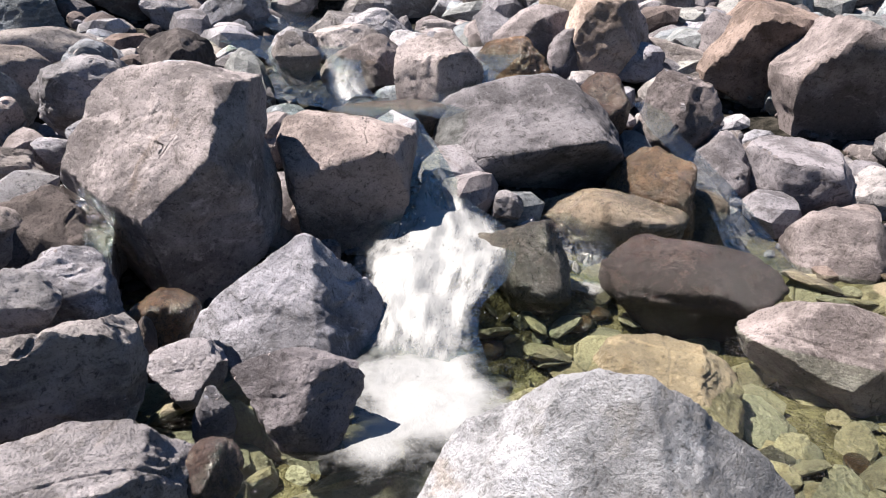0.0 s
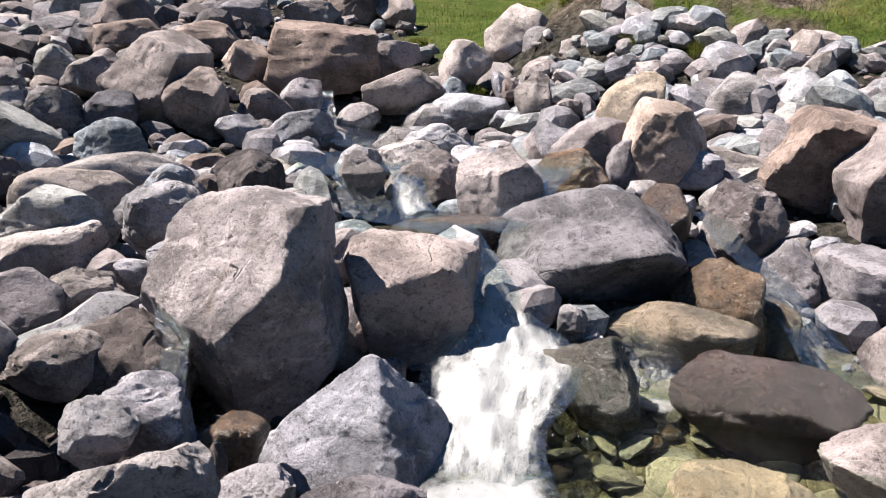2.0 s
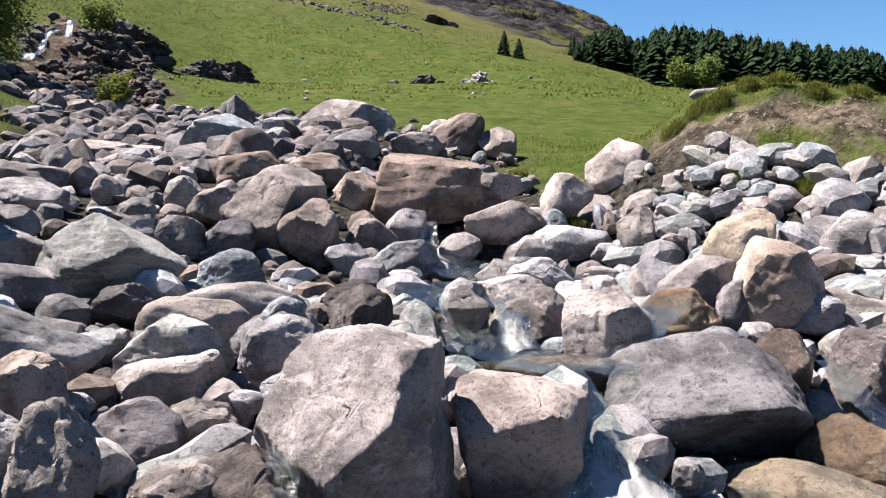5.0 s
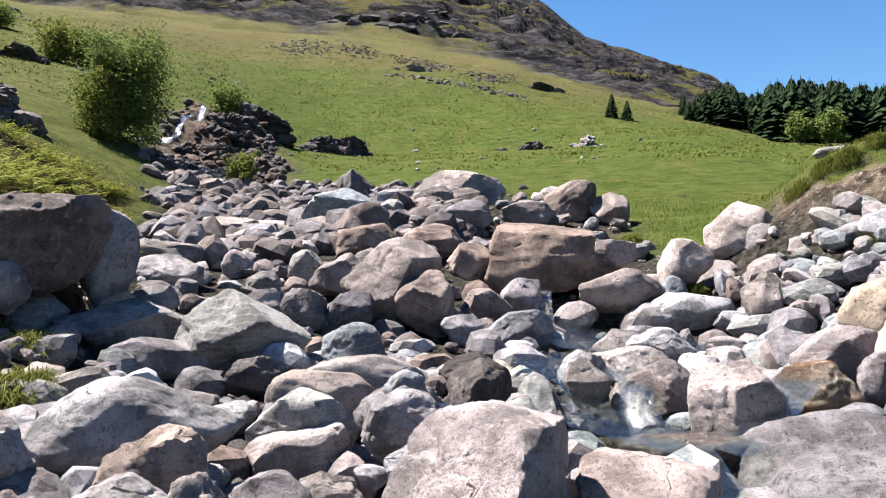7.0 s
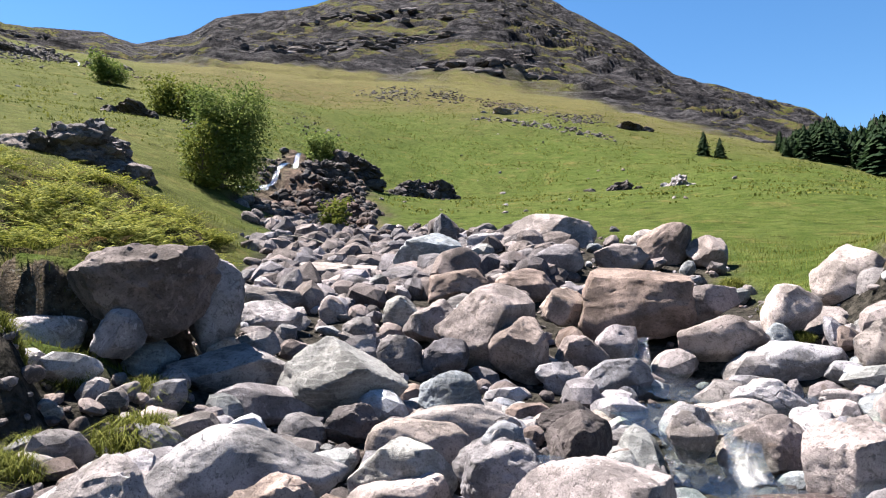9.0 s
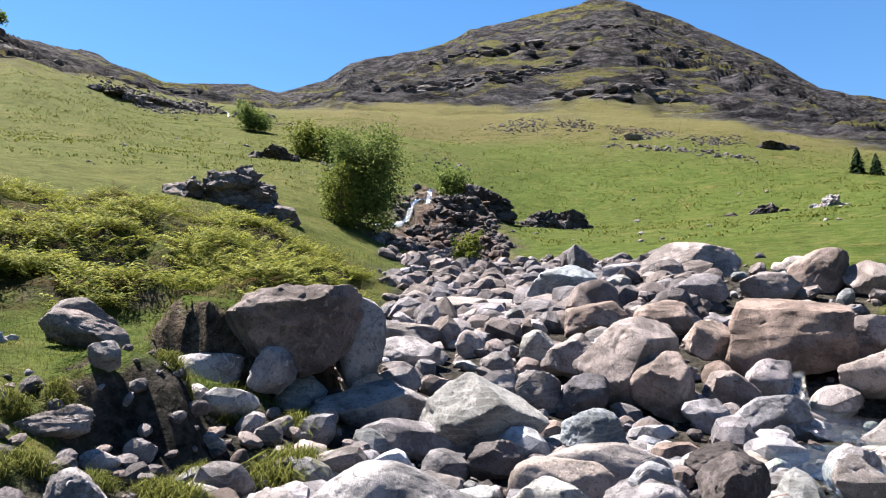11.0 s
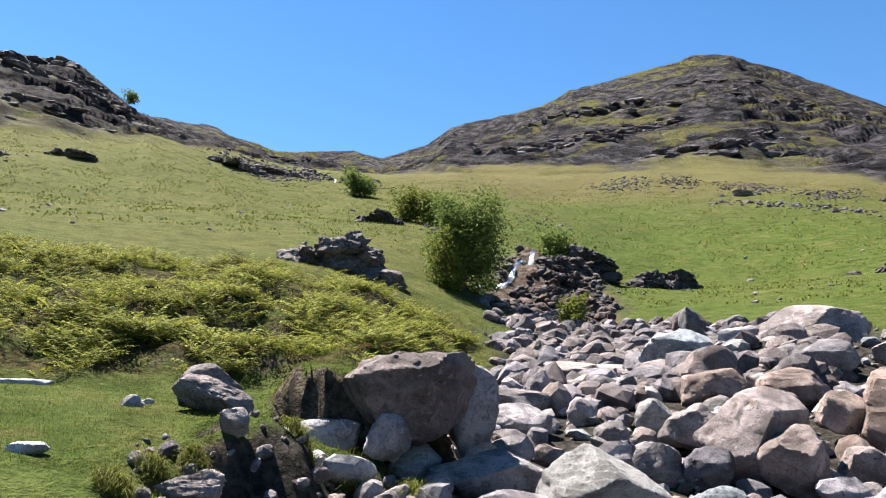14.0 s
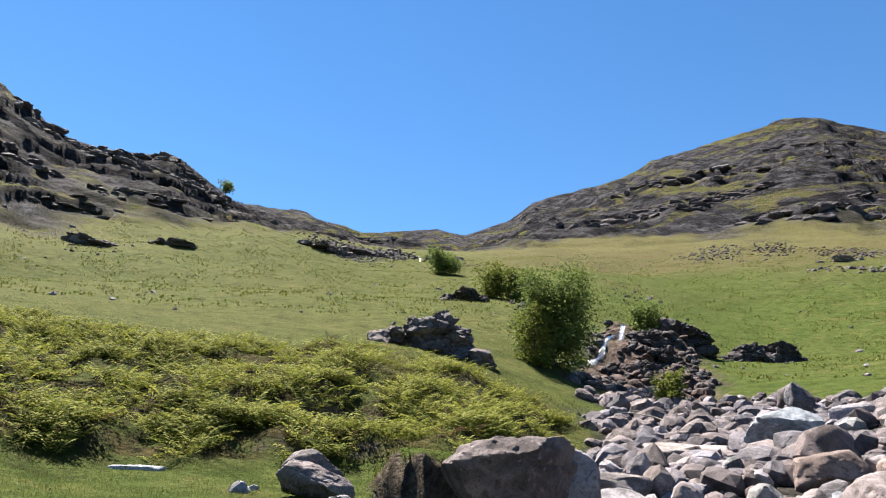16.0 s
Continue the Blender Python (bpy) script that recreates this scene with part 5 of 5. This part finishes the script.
def crag_at(az, el, w, h, seed, count=24):
    """A broken rock band along the fell side, where the slope stands at that angle over the horizon."""
    rng = random.Random(seed)
    r = float(next(r for r in np.arange(80.0, 360.0, 1.5) if on_land(az, r)[2] > LEVEL + r * math.tan(radians(el)) or r > 355))
    cx, cy, cz, _, _, _ = on_land(az, r)
    root = new("outcrop")
    root.matrix_world = pose(cx, cy, cz)
    tilt, wide = rng.uniform(-0.12, 0.12), math.degrees(w / r)
    for i in range(int(count * 1.6)):
        s = rng.uniform(-0.6, 0.6)
        x, y, z, _, _, _ = on_land(az + s * wide, r + rng.gauss(0, 0.1) * w + s * tilt * w)
        size, thick = rng.uniform(0.07, 0.2) * w, h * rng.uniform(0.2, 0.5)
        slab = new("slab", slab_mesh(rng.choice(("hump", "crag", "crag")), rng.randrange(8)))
        slab.parent = root
        slab.matrix_local = pose(x - cx, y - cy, z - cz - thick * 0.12, rng.uniform(-12, 12), rng.uniform(-12, 12), az + rng.gauss(0, 25)) @ Matrix.Diagonal((size * 1.3, size * 0.6, thick, 1))
    return tagged(root, "dark weathered crag band on the fell side", "outcrop", "outcrops on the fell")


crag_at(23.5, 19.6, 32, 5.0, 50)
crag_at(20.0, 19.7, 16, 3.0, 51, 14)
crag_at(38.6, 20.0, 30, 5.5, 52)
crag_at(41.8, 20.2, 18, 4.5, 53, 14)
crag_at(34.5, 20.6, 30, 4.5, 54)
crag_at(33.0, 22.3, 34, 4.5, 55)
crag_at(27.0, 22.6, 28, 4.5, 56)
crag_at(19.5, 22.0, 26, 4.5, 57)
crag_at(15.6, 20.6, 24, 4.0, 58)
crag_at(23.0, 23.8, 24, 3.0, 59)
crag_at(28.5, 21.0, 24, 3.0, 60)
crag_at(44.2, 20.8, 8, 4.5, 61, 10)
crag_at(70.5, 21.8, 22, 5.0, 62)
crag_at(74.0, 22.4, 22, 4.0, 63)
crag_at(79.5, 23.0, 22, 5.0, 64)
crag_at(84.0, 22.0, 16, 3.0, 65, 14)
crag_at(73.8, 20.2, 16, 1.8, 66, 16)
crag_at(80.0, 19.4, 14, 1.6, 67, 14)
crag_at(65.0, 19.7, 13, 1.8, 68, 16)
crag_at(56.6, 18.6, 16, 2.4, 69, 18)


# ---- plants ----
def leaf_material(name, a, b, rough_value=0.8):
    n = Nodes(name)
    island = n.add("ShaderNodeNewGeometry").outputs["Random Per Island"]
    tint = n.mix(island, a, b)
    n.done(tint, rough_value, None, 0.06)
    thin = n.add("ShaderNodeBsdfTranslucent")
    n.link(tint, thin.inputs[0])
    both = n.add("ShaderNodeMixShader")
    both.inputs[0].default_value = 0.3
    n.link(n.shader.outputs[0], both.inputs[1])
    n.link(thin.outputs[0], both.inputs[2])
    n.link(both.outputs[0], n.output.inputs[0])
    return n.mat


BRACKEN = leaf_material("bracken_fronds", (0.04, 0.06, 0.008), (0.235, 0.235, 0.05))
DEAD = leaf_material("dead_bracken", (0.035, 0.022, 0.01), (0.09, 0.06, 0.028), 0.9)
TUSSOCK = leaf_material("tussock_grass", (0.035, 0.045, 0.008), (0.13, 0.135, 0.03))
GRASS = leaf_material("grass_blades", (0.042, 0.055, 0.008), (0.14, 0.145, 0.032))
ROWAN = leaf_material("rowan_leaves", (0.045, 0.075, 0.018), (0.14, 0.17, 0.05))
YOUNG = leaf_material("young_leaves", (0.067, 0.087, 0.016), (0.123, 0.134, 0.031))
NEEDLE = leaf_material("conifer_needles", (0.006, 0.016, 0.007), (0.02, 0.036, 0.014), 0.8)
_bark = Nodes("bark")
BARK = _bark.done(_bark.mix(_bark.noise(12.0, 5, 0.7), (0.031, 0.023, 0.018), (0.103, 0.087, 0.072)), 0.9, _bark.bump(_bark.noise(25.0), 0.6, 0.02))


def plain(name, P, F, material):
    mesh = bpy.data.meshes.new(name)
    mesh.from_pydata(np.asarray(P).reshape(-1, 3).tolist(), [], F)
    mesh.materials.append(material)
    return mesh


def frond(rng, length, pairs=9):
    """One arching fern frond: a spine with tapering pinnae; x is the way it leans."""
    P, F = [], []
    bend, roll = rng.uniform(0.7, 1.4), rng.uniform(-0.6, 0.6)
    for i in range(1, pairs + 1):
        s = i / pairs
        base = np.array((length * s * (0.35 + 0.35 * s * bend), 0, length * (s * 0.95 - 0.42 * bend * s * s)))
        reach = length * 0.42 * (1 - s) ** 0.8 * min(1, s * 4) + length * 0.03
        for side in (-1, 1):
            k = len(P)
            out, up = side * reach * math.cos(roll), side * reach * math.sin(roll)
            P += [base, base + (reach * 0.35 + 0.03, out * 0.5, up * 0.5 + 0.02), base + (reach * 0.45, out, up - reach * 0.15), base + (length * 0.15, out * 0.3, up * 0.3)]
            F.append((k, k + 1, k + 2, k + 3))
    return np.array(P), F


def thicket(name, count, seed, material, place, low, high, label, category, pairs=9):
    rng = random.Random(seed)
    kinds = [frond(rng, 1.0, pairs) for _ in range(10)]
    P, F, k = [], [], 0
    for _ in range(count):
        spot = place(rng)
        if spot is None:
            continue
        turn, whole = rng.uniform(0, 2 * math.pi), rng.uniform(low, high)
        for j in range(4):
            pts, faces = rng.choice(kinds)
            size, a = whole * rng.uniform(0.75, 1.1), turn + j * 1.57 + rng.uniform(-0.5, 0.5)
            c, s = math.cos(a) * size, math.sin(a) * size
            P.append(pts @ np.array([(c, s, 0), (-s, c, 0), (0, 0, size * rng.uniform(.7, 1.1))]) + np.array(spot))
            F += [tuple(i + k for i in f) for f in faces]
            k += len(pts)
    return tagged(new(name, plain(name, np.concatenate(P), F, material)), label, category, kind="stuff")


def on_bank(rng):
    for _ in range(20):
        x, y, z, bed, bracken, _ = on_land(rng.uniform(42, 92), 12.0 + 17.0 * rng.random())
        clump = noise.noise((x / 1.3, y / 1.3, 2.0)) * 0.5
        if bracken > 0.5 and clump > 0.17 - 0.3 * (rng.random() ** 4):
            return x, y, z - 0.03
    return None


thicket("bracken", 5200, 41, BRACKEN, on_bank, 0.26, 0.66, "bright green bracken fronds covering the bank", "bracken", 7)
thicket("dead_bracken", 420, 42, DEAD, on_bank, 0.25, 0.5, "brown dead bracken litter under green fronds", "bracken")


def blades(name, count, seed, place, low, high, label, material=GRASS, droop=0.6, wide=0.045):
    rng = random.Random(seed)
    P, F, k = [], [], 0
    for _ in range(count):
        spot = place(rng)
        if spot is None:
            continue
        h, a, lean = rng.uniform(low, high), rng.uniform(0, 6.283), rng.uniform(0.1, droop)
        d, w = np.array((math.cos(a), math.sin(a), 0)), np.array((-math.sin(a), math.cos(a), 0)) * h * wide
        b = np.array(spot)
        m, t = b + d * h * lean * 0.35 + (0, 0, h * 0.6), b + d * h * lean + (0, 0, h * (1 - 0.5 * lean))
        P += [b - w, b + w, m + w * 0.8, m - w * 0.8, t]
        F += [(k, k + 1, k + 2, k + 3), (k + 3, k + 2, k + 4)]
        k += 5
    return tagged(new(name, plain(name, np.array(P), F, material)), label, "grass", kind="stuff")


def bank_grass(rng):
    x, y, z, bed, bracken, _ = on_land(rng.uniform(46, 92), rng.uniform(7.5, 24))
    steep = abs(height(x * 1.025, y * 1.025) - height(x * 0.975, y * 0.975)) / (0.05 * math.hypot(x, y))
    return (x, y, z - 0.01) if bed < 0.25 and bracken < 0.35 and steep < 0.9 else None


def ledge_grass(rng):
    x, y, z, bed, bracken, _ = on_land(rng.uniform(40, 60), rng.uniform(9.5, 30))
    return (x, y, z - 0.01) if bed < 0.3 else None


def right_grass(rng):
    x, y, z, bed, _, _ = on_land(rng.uniform(-34, 22), rng.uniform(11, 26))
    steep = abs(height(x * 1.015, y * 1.015) - height(x * 0.985, y * 0.985)) / (0.03 * math.hypot(x, y))
    return (x, y, z - 0.01) if bed < 0.3 and steep < 0.9 and earth_at(x, y) < 0.4 else None


blades("grass", 70000, 51, bank_grass, 0.02, 0.075, "short green turf on the stream bank")
blades("grass", 9000, 52, ledge_grass, 0.05, 0.18, "green grass along the gully edge")
blades("grass", 22000, 53, right_grass, 0.04, 0.15, "green grass on the far bank")


def slope_tufts(low, high, far):
    def place(rng):
        x, y, z, bed, _, crag = on_land(rng.uniform(-12, 92), low + (high - low) * rng.random() ** far)
        clump = noise.noise((x / 4, y / 4, 7.0)) + 0.6 * noise.noise((x / 1.1, y / 1.1, 3.0))
        return (x, y, z - 0.02) if bed < 0.1 and crag < 0.5 and clump > 0.02 else None
    return place


RUSH = leaf_material("rushes", (0.038, 0.054, 0.009), (0.125, 0.13, 0.03))
blades("grass", 36000, 55, slope_tufts(21, 45, 0.8), 0.03, 0.085, "rough grass dotted over the lower slope", RUSH, 1.6, 0.12)
blades("rushes", 90000, 54, slope_tufts(43, 150, 0.75), 0.09, 0.24, "rough grass and rushes dotted over the slope", RUSH, 1.8, 0.3)


def tuft(az, r, size, seed, dz=0.0):
    """A shaggy tussock that hangs over the bank."""
    rng = random.Random(seed)
    x0, y0, z0, _, _, _ = on_land(az, r)

    def place(g):
        a, d = g.uniform(0, 6.283), size * 0.45 * math.sqrt(g.random())
        x, y = x0 + d * math.cos(a), y0 + d * math.sin(a)
        return x, y, height(x, y) + dz + 0.25 * size * (1 - (d / (size * 0.5)) ** 2)

    ob = blades("grass_tussock", 700, seed, place, size * 0.18, size * 0.45, "shaggy olive-green grass tussock hanging over the bank", TUSSOCK, 1.9, 0.022)
    ob["kind"] = "thing"
    ob["group"] = "tussocks on the bank"
    return ob


for i, (az, r, size) in enumerate(((50.5, 8.3, .6), (52.0, 8.1, .5), (57.0, 7.7, .4), (60.0, 7.4, .4), (64.0, 7.2, .3), (68.0, 7.0, .3), (71.5, 7.4, .35), (61.5, 6.6, .4), (69.0, 8.0, .3), (66.0, 8.1, .3), (70.5, 6.8, .3), (58.0, 7.2, .35), (49.5, 9.4, .5), (58.5, 8.9, .4), (54.5, 9.3, .4), (48.0, 12.0, .7), (46.0, 13.5, .7), (2.5, 13.2, .4), (4.0, 15.0, .5), (6.5, 17.0, .5), (-4.5, 14.6, .45), (-6.2, 14.8, .4), (-7.6, 14.7, .45), (-9.5, 14.9, .4), (-11.5, 14.8, .45), (-14, 14.8, .4), (-16.5, 14.6, .4), (-9.0, 12.6, .35), (-13.5, 12.5, .4))):
    tuft(az, r, size * 1.1, 70 + i)


def leafy(name, az, r, w, h, leaves, leaf, material, seed, label, trunk=0.08, low=0.15):
    """A tree or bush: forked stems and a crown of many leaves set in clumps."""
    rng = random.Random(seed)
    x, y, z, _, _, _ = on_land(az, r)
    root = new(name)
    root.matrix_world = pose(x, y, z)
    bm = bmesh.new()

    def limb(a, b, ra, rb):
        d = b - a
        m = Matrix.Translation((a + b) / 2) @ d.to_track_quat("Z", "Y").to_matrix().to_4x4()
        bmesh.ops.create_cone(bm, segments=7, radius1=ra, radius2=rb, depth=d.length, matrix=m, cap_ends=False)

    clumps = []
    top = Vector((0, 0, h * 0.45))
    limb(Vector((0, 0, -0.2)), top, trunk, trunk * 0.6)
    for i in range(26):
        a = rng.uniform(0, 6.283)
        end = Vector((math.cos(a) * w * 0.42 * rng.random() ** 0.5, math.sin(a) * w * 0.42 * rng.random() ** 0.5, h * rng.uniform(low + 0.1, 0.93)))
        start = Vector((0, 0, min(h * 0.45, end.z * rng.uniform(0.2, 0.6))))
        limb(start, end, trunk * 0.45, trunk * 0.1)
        clumps.append((end, w * rng.uniform(0.06, 0.13)))
        clumps.append((start.lerp(end, 0.6), w * rng.uniform(0.06, 0.11)))
    mesh = bpy.data.meshes.new("trunk")
    bm.to_mesh(mesh)
    bm.free()
    mesh.materials.append(BARK)
    new("trunk", mesh).parent = root
    P, F = [], []
    for i in range(leaves):
        c, s = rng.choice(clumps)
        p = np.array(c) + np.array((rng.gauss(0, s), rng.gauss(0, s), rng.gauss(0, s * 0.8)))
        u = np.array(Vector((rng.gauss(0, 1), rng.gauss(0, 1), rng.gauss(0, .6))).normalized())
        v = np.cross(u, (rng.gauss(0, 1), rng.gauss(0, 1), rng.gauss(0, 1)))
        v /= np.linalg.norm(v) + 1e-6
        q = leaf * rng.uniform(0.6, 1.2)
        k = len(P)
        P += [p - u * q, p + v * q * 0.45, p + u * q, p - v * q * 0.45]
        F.append((k, k + 1, k + 2, k + 3))
    crown = new("crown", plain("crown", np.array(P), F, material))
    crown.parent = root
    return tagged(root, label, "tree" if h > 2.5 else "bush")


leafy("rowan_tree", 43.6, 37.0, 4.1, 5.2, 26000, 0.085, ROWAN, 1, "leafy green rowan tree beside the gully", 0.1, -0.05)
leafy("sapling", 45.0, 35.5, 2.2, 3.0, 4200, 0.1, YOUNG, 2, "light green sapling at the foot of a tree", 0.05, -0.05)
leafy("bush", 36.1, 58.0, 3.4, 2.4, 3000, 0.15, ROWAN, 3, "green bush above the waterfall", 0.06, -0.05)
leafy("tree", 47.4, 80.0, 4.6, 3.8, 3000, 0.2, YOUNG, 4, "yellow-green young tree higher up the beck", 0.08, -0.05)
leafy("tree", 45.4, 78.0, 3.6, 3.4, 2400, 0.2, YOUNG, 5, "yellow-green young tree higher up the beck", 0.08, -0.05)
leafy("bush", 51.2, 112.0, 5.4, 3.8, 3000, 0.25, ROWAN, 6, "rounded olive bush beside a far waterfall", 0.1, -0.05)
leafy("bush", 35.6, 33.5, 1.8, 1.4, 1600, 0.11, YOUNG, 7, "low olive shrub on the gully floor", 0.04, -0.1)
leafy("tree", 68.5, 187.0, 4.6, 4.6, 700, 0.35, ROWAN, 8, "lone small tree on the skyline", 0.12, 0.2)


def conifer_mesh(seed, rings=15):
    """A spruce crown one unit high: rings of drooping boughs."""
    rng = random.Random(seed)
    P, F = [], []
    for i in range(rings):
        s = i / rings
        z, reach = 0.06 + 0.92 * s, 0.30 * (1 - s) ** 0.75 + 0.015
        boughs = int(15 - 8 * s)
        for j in range(boughs):
            a = 6.283 * (j + rng.random()) / boughs
            d, w = np.array((math.cos(a), math.sin(a), 0)), np.array((-math.sin(a), math.cos(a), 0))
            q = reach * rng.uniform(0.65, 1.1)
            for part in (0.5, 0.8, 1.0):
                tip, dz = d * q * part, rng.uniform(-0.03, 0.015)
                k = len(P)
                P += [d * q * (part - 0.5) + (0, 0, z + 0.035), tip * 0.7 + w * q * 0.28 + (0, 0, z + dz), tip + (0, 0, z - 0.045 * part + dz), tip * 0.7 - w * q * 0.28 + (0, 0, z + dz - .01)]
                F.append((k, k + 1, k + 2, k + 3))
    return plain("crown", np.array(P), F, NEEDLE)


def forest():
    rng = random.Random(8)
    crowns = [conifer_mesh(i) for i in range(5)]
    bm = bmesh.new()
    bmesh.ops.create_cone(bm, segments=7, radius1=0.018, radius2=0.004, depth=1.0, matrix=Matrix.Translation((0, 0, 0.5)), cap_ends=False)
    stem = bpy.data.meshes.new("trunk")
    bm.to_mesh(stem)
    bm.free()
    stem.materials.append(BARK)

    def conifer(az, r, h, wide=1.0):
        x, y, z, _, _, _ = on_land(az, r)
        root = new("conifer")
        root.matrix_world = pose(x, y, z - 0.3, 0, 0, rng.uniform(0, 360)) @ Matrix.Diagonal((h * wide, h * wide, h, 1))
        new("trunk", stem).parent = root
        new("crown", rng.choice(crowns)).parent = root
        tagged(root, "dark green conifer in a plantation" if r > 100 else "single small dark conifer on the hillside", "conifer", "conifers behind the hill")

    conifer(7.2, 100, 3.6, 1.1)
    conifer(6.1, 99, 3.0, 1.2)
    for i in range(300):
        az, row = 2.2 - 34 * (i / 300) + rng.uniform(-0.5, 0.5), rng.random()
        r = 112 + 40 * row
        x, y, z, _, _, _ = on_land(az, r)
        top = np.interp(az, [-34, -20, -17, -11, -5, -4, -2.5, -1, 0.6, 2.5], [9, 10.2, 11.3, 12.3, 13.6, 13.4, 12.8, 13.8, 13.6, 12.4])
        h = LEVEL + r * math.tan(radians(top)) - z
        conifer(az, r, max(3.0, h * rng.uniform(0.92, 1.15)), rng.uniform(1.0, 1.5))


forest()
leafy("broadleaf_tree", -5.6, 96.0, 3.6, 4.4, 1800, 0.25, ROWAN, 15, "grey-green broadleaf tree before the conifers")
leafy("broadleaf_tree", -7.4, 97.0, 4.0, 4.2, 1800, 0.25, ROWAN, 16, "grey-green broadleaf tree before the conifers")


# ---- dead wood ----
def dead_branch(az, r, length, turn, seed):
    """A bleached, forked stick lying on the stones."""
    rng = random.Random(seed)
    x, y, z, _, _, _ = on_land(az, r)
    bm = bmesh.new()

    def stick(a, b, ra, rb):
        d = b - a
        m = Matrix.Translation((a + b) / 2) @ d.to_track_quat("Z", "Y").to_matrix().to_4x4()
        bmesh.ops.create_cone(bm, segments=8, radius1=ra, radius2=rb, depth=d.length, matrix=m, cap_ends=True)

    p, way, thick = Vector((0, 0, 0)), Vector((1, 0, 0.25)), 0.02 * length
    for i in range(5):
        q = p + (way + Vector((0, rng.uniform(-.3, .3), rng.uniform(-.15, .25)))) * length / 5
        stick(p, q, thick, thick * 0.8)
        if i in (2, 3):
            stick(q, q + Vector((0.5, rng.choice((-.6, .6)), rng.uniform(.1, .5))) * length * 0.22, thick * 0.5, thick * 0.15)
        p, thick = q, thick * 0.8
    mesh = bpy.data.meshes.new("dead_branch")
    bm.to_mesh(mesh)
    bm.free()
    n = Nodes("bleached_wood")
    mesh.materials.append(n.done(n.mix(n.noise(18.0, 4, 0.6), (0.144, 0.123, 0.103), (0.257, 0.237, 0.206)), 0.85, n.bump(n.noise(40.0), 0.4, 0.01)))
    ob = new("dead_branch", mesh)
    ob.matrix_world = pose(x, y, z + 0.25, 0, 0, turn)
    return tagged(ob, "bleached dead branch stranded on the stones", "branch", "dead branches")


dead_branch(36.2, 27.0, 1.6, 200, 1)
dead_branch(34.0, 30.0, 1.4, 160, 2)
dead_branch(-11.5, 8.6, 0.6, 100, 3)
